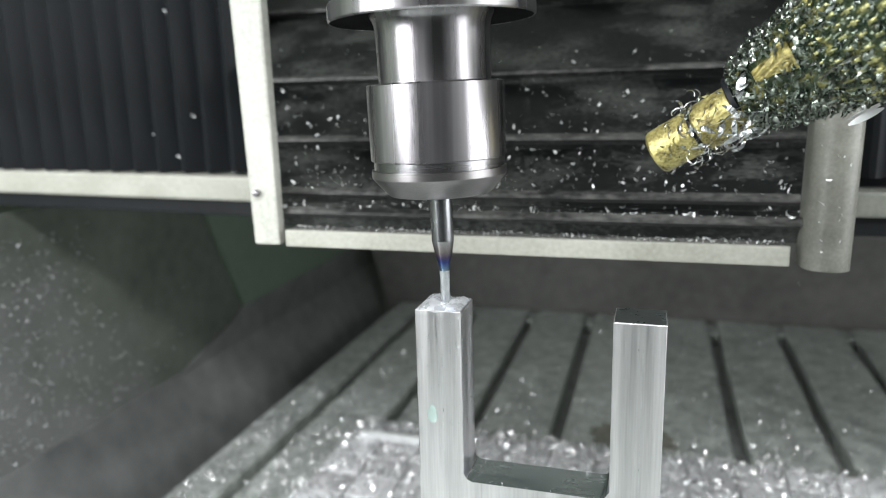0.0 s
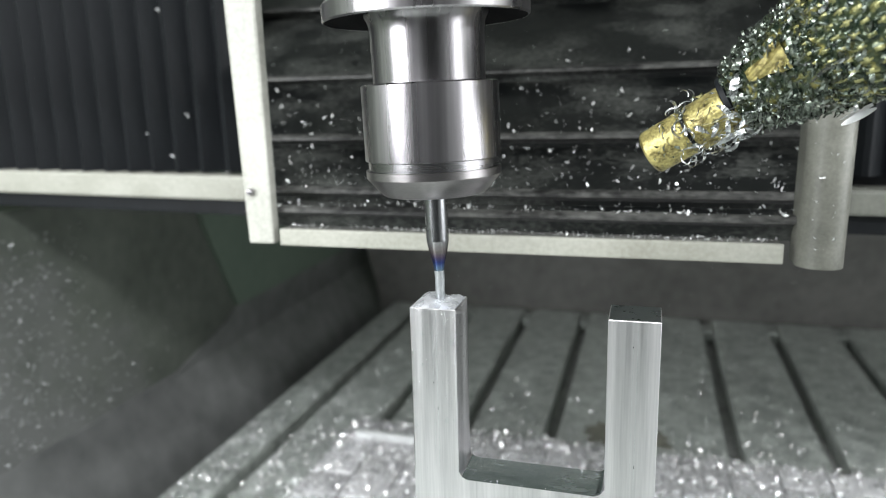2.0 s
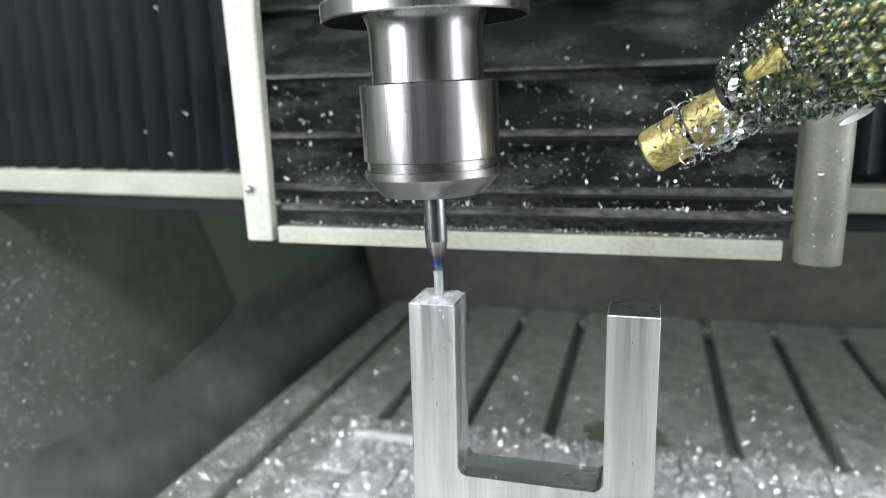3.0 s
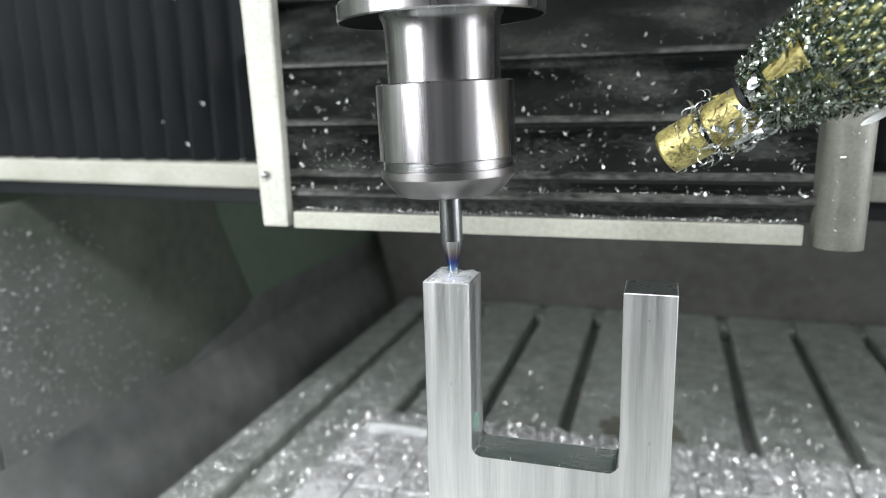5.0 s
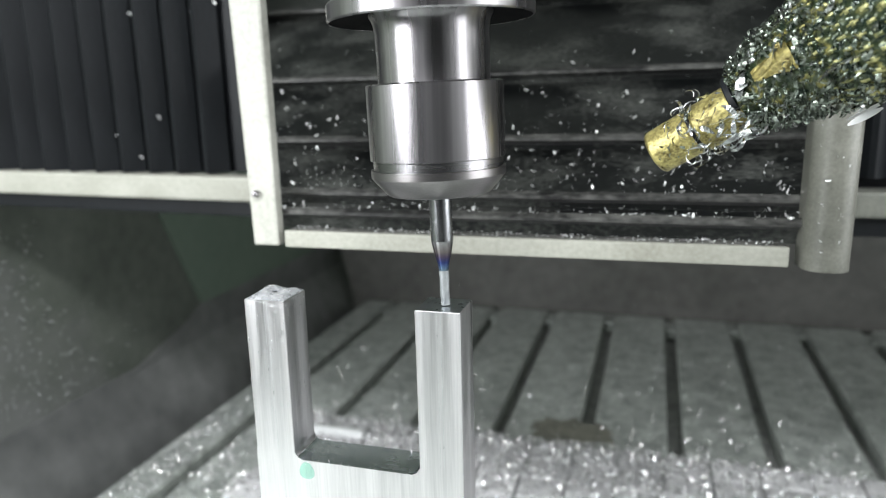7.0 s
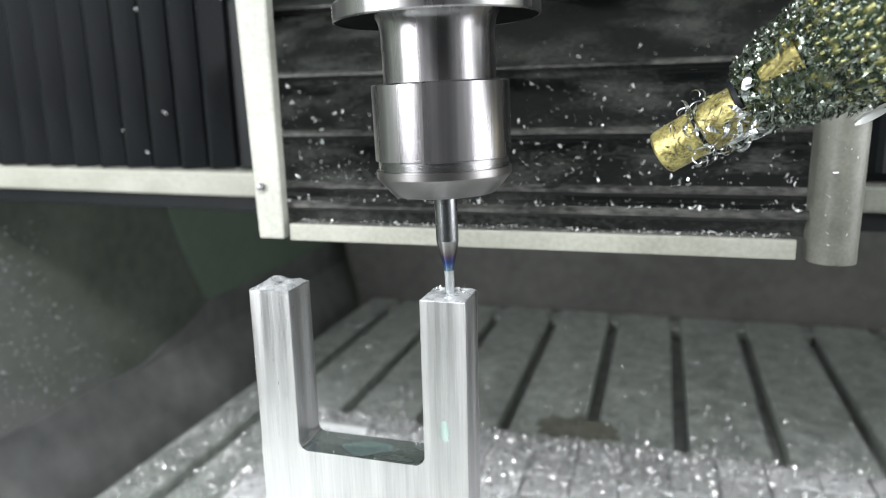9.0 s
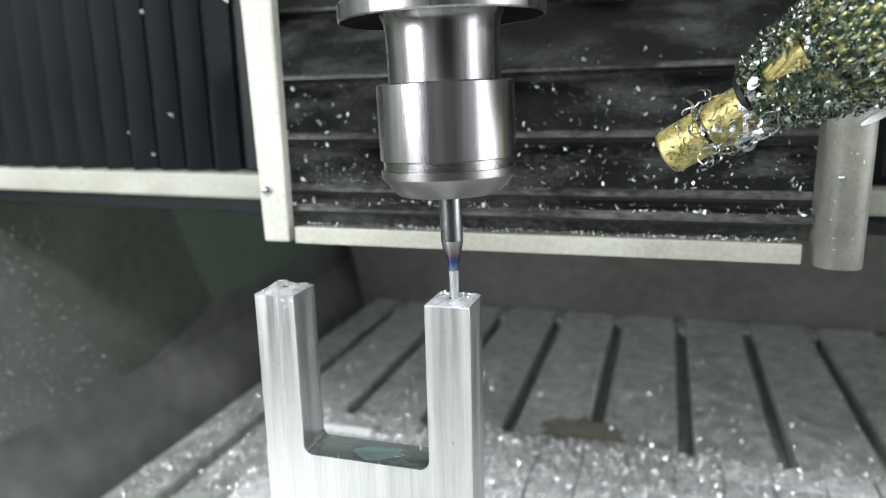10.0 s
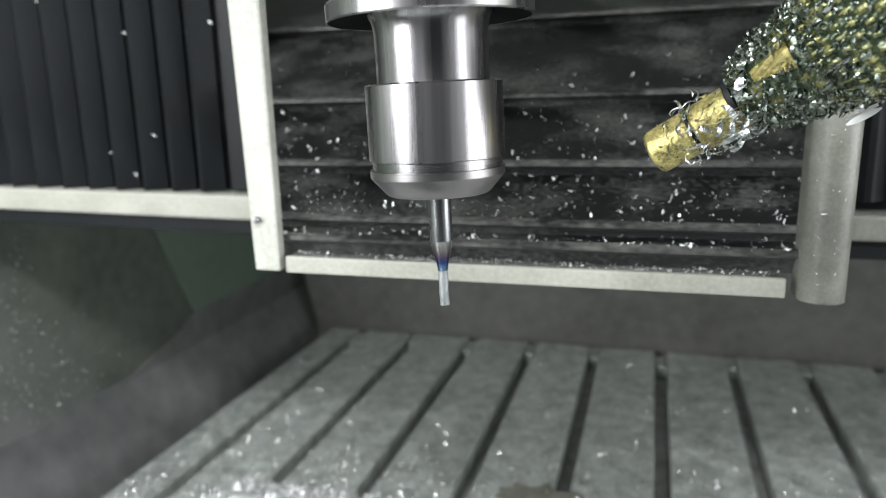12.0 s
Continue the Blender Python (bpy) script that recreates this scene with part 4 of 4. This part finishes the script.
def motions():
    head = [(t, h) for t, h, pan in HEAD]
    for ob in (HOLDER_OB, NOSE_OB, MILL_OB):
        walk(ob, [(t, pose(0, 0, h)) for t, h in head])
    walk(NOZZLE_OB, [(t, pose(-0.0101, 0.0327, h)) for t, h in head])
    for ob in (TABLE_OB, CHUCK_OB, VISE_OB, WORK_OB, CHIPS_OB, STAIN_OB):
        walk(ob, [(t, pose(x, y, 0)) for t, x, y in TABLE])
    walk(GUARD_OB, [(t, pose(x, 0, 0)) for t, x, y in TABLE])
    # drops that run down the block, in its own space
    walk(RUNNING, [(t, pose(x, y, z, 0, 0, turn)) for t, x, y, z, turn in (
        (0.0, 0.0030, 0.0083, -0.090, 180), (3.2, 0.0040, 0.0083, -0.098, 178), (4.2, 0.0080, 0.0078, -0.102, 130), (4.6, 0.0086, 0.0030, -0.108, 90), (5.0, 0.0086, -0.0020, -0.119, 84),
        (5.5, 0.0090, -0.0064, -0.1262, 60), (5.8, 0.0098, -0.0076, -0.1275, 35), (6.4, 0.0125, -0.0078, -0.1310, 0), (7.0, 0.0130, -0.0078, -0.1330, 0),
        (7.3, 0.0131, -0.0078, -0.1345, 0), (8.2, 0.0133, -0.0078, -0.1480, 0), (9.0, 0.0134, -0.0078, -0.165, 0), (12.0, 0.0135, -0.0078, -0.190, 0))])
    walk(PALE, [(t, pose(0.0585 + x, y, z)) for t, x, y, z in (
        (0.0, 0.006, 0.0085, -0.080), (6.3, 0.006, 0.0085, -0.078), (6.8, 0.004, 0.0050, -0.0745), (7.05, 0.0, -0.0065, -0.0745), (7.2, 0.0010, -0.0078, -0.0841),
        (8.0, 0.003, -0.0078, -0.1000), (8.8, 0.0058, -0.0078, -0.1140), (9.0, 0.0058, -0.0078, -0.1147), (9.3, 0.0060, -0.0078, -0.128), (9.8, 0.0062, -0.0078, -0.165), (12.0, 0.0062, -0.0078, -0.19))])
    walk(FIRST, [(t, pose(-0.0020, -0.0078, z)) for t, z in ((0.0, -0.1053), (0.5, -0.1062), (1.2, -0.120), (2.0, -0.165), (12.0, -0.19))])
    walk(POOL, [(t, pose(x, 0, z)) for t, x, z in ((0.0, 0.030, -0.1296), (7.2, 0.030, -0.1296), (8.8, 0.032, -0.1290), (10.5, 0.036, -0.1289), (12.0, 0.036, -0.1289))])
    for ob in RISING:
        walk(ob, [(0.0, pose(0, 0, -0.0042)), (7.2, pose(0, 0, -0.0042)), (8.8, pose(0, 0, 0)), (12.0, pose(0, 0, 0))])
    for ob, x in FOLDS:
        f = max(0.0, min(1.0, (-0.09 - x) / 0.4))
        walk(ob, [(t, pose(x + f * dx, RAIL_Y + 0.002, 0)) for t, dx, dy in TABLE])


motions()
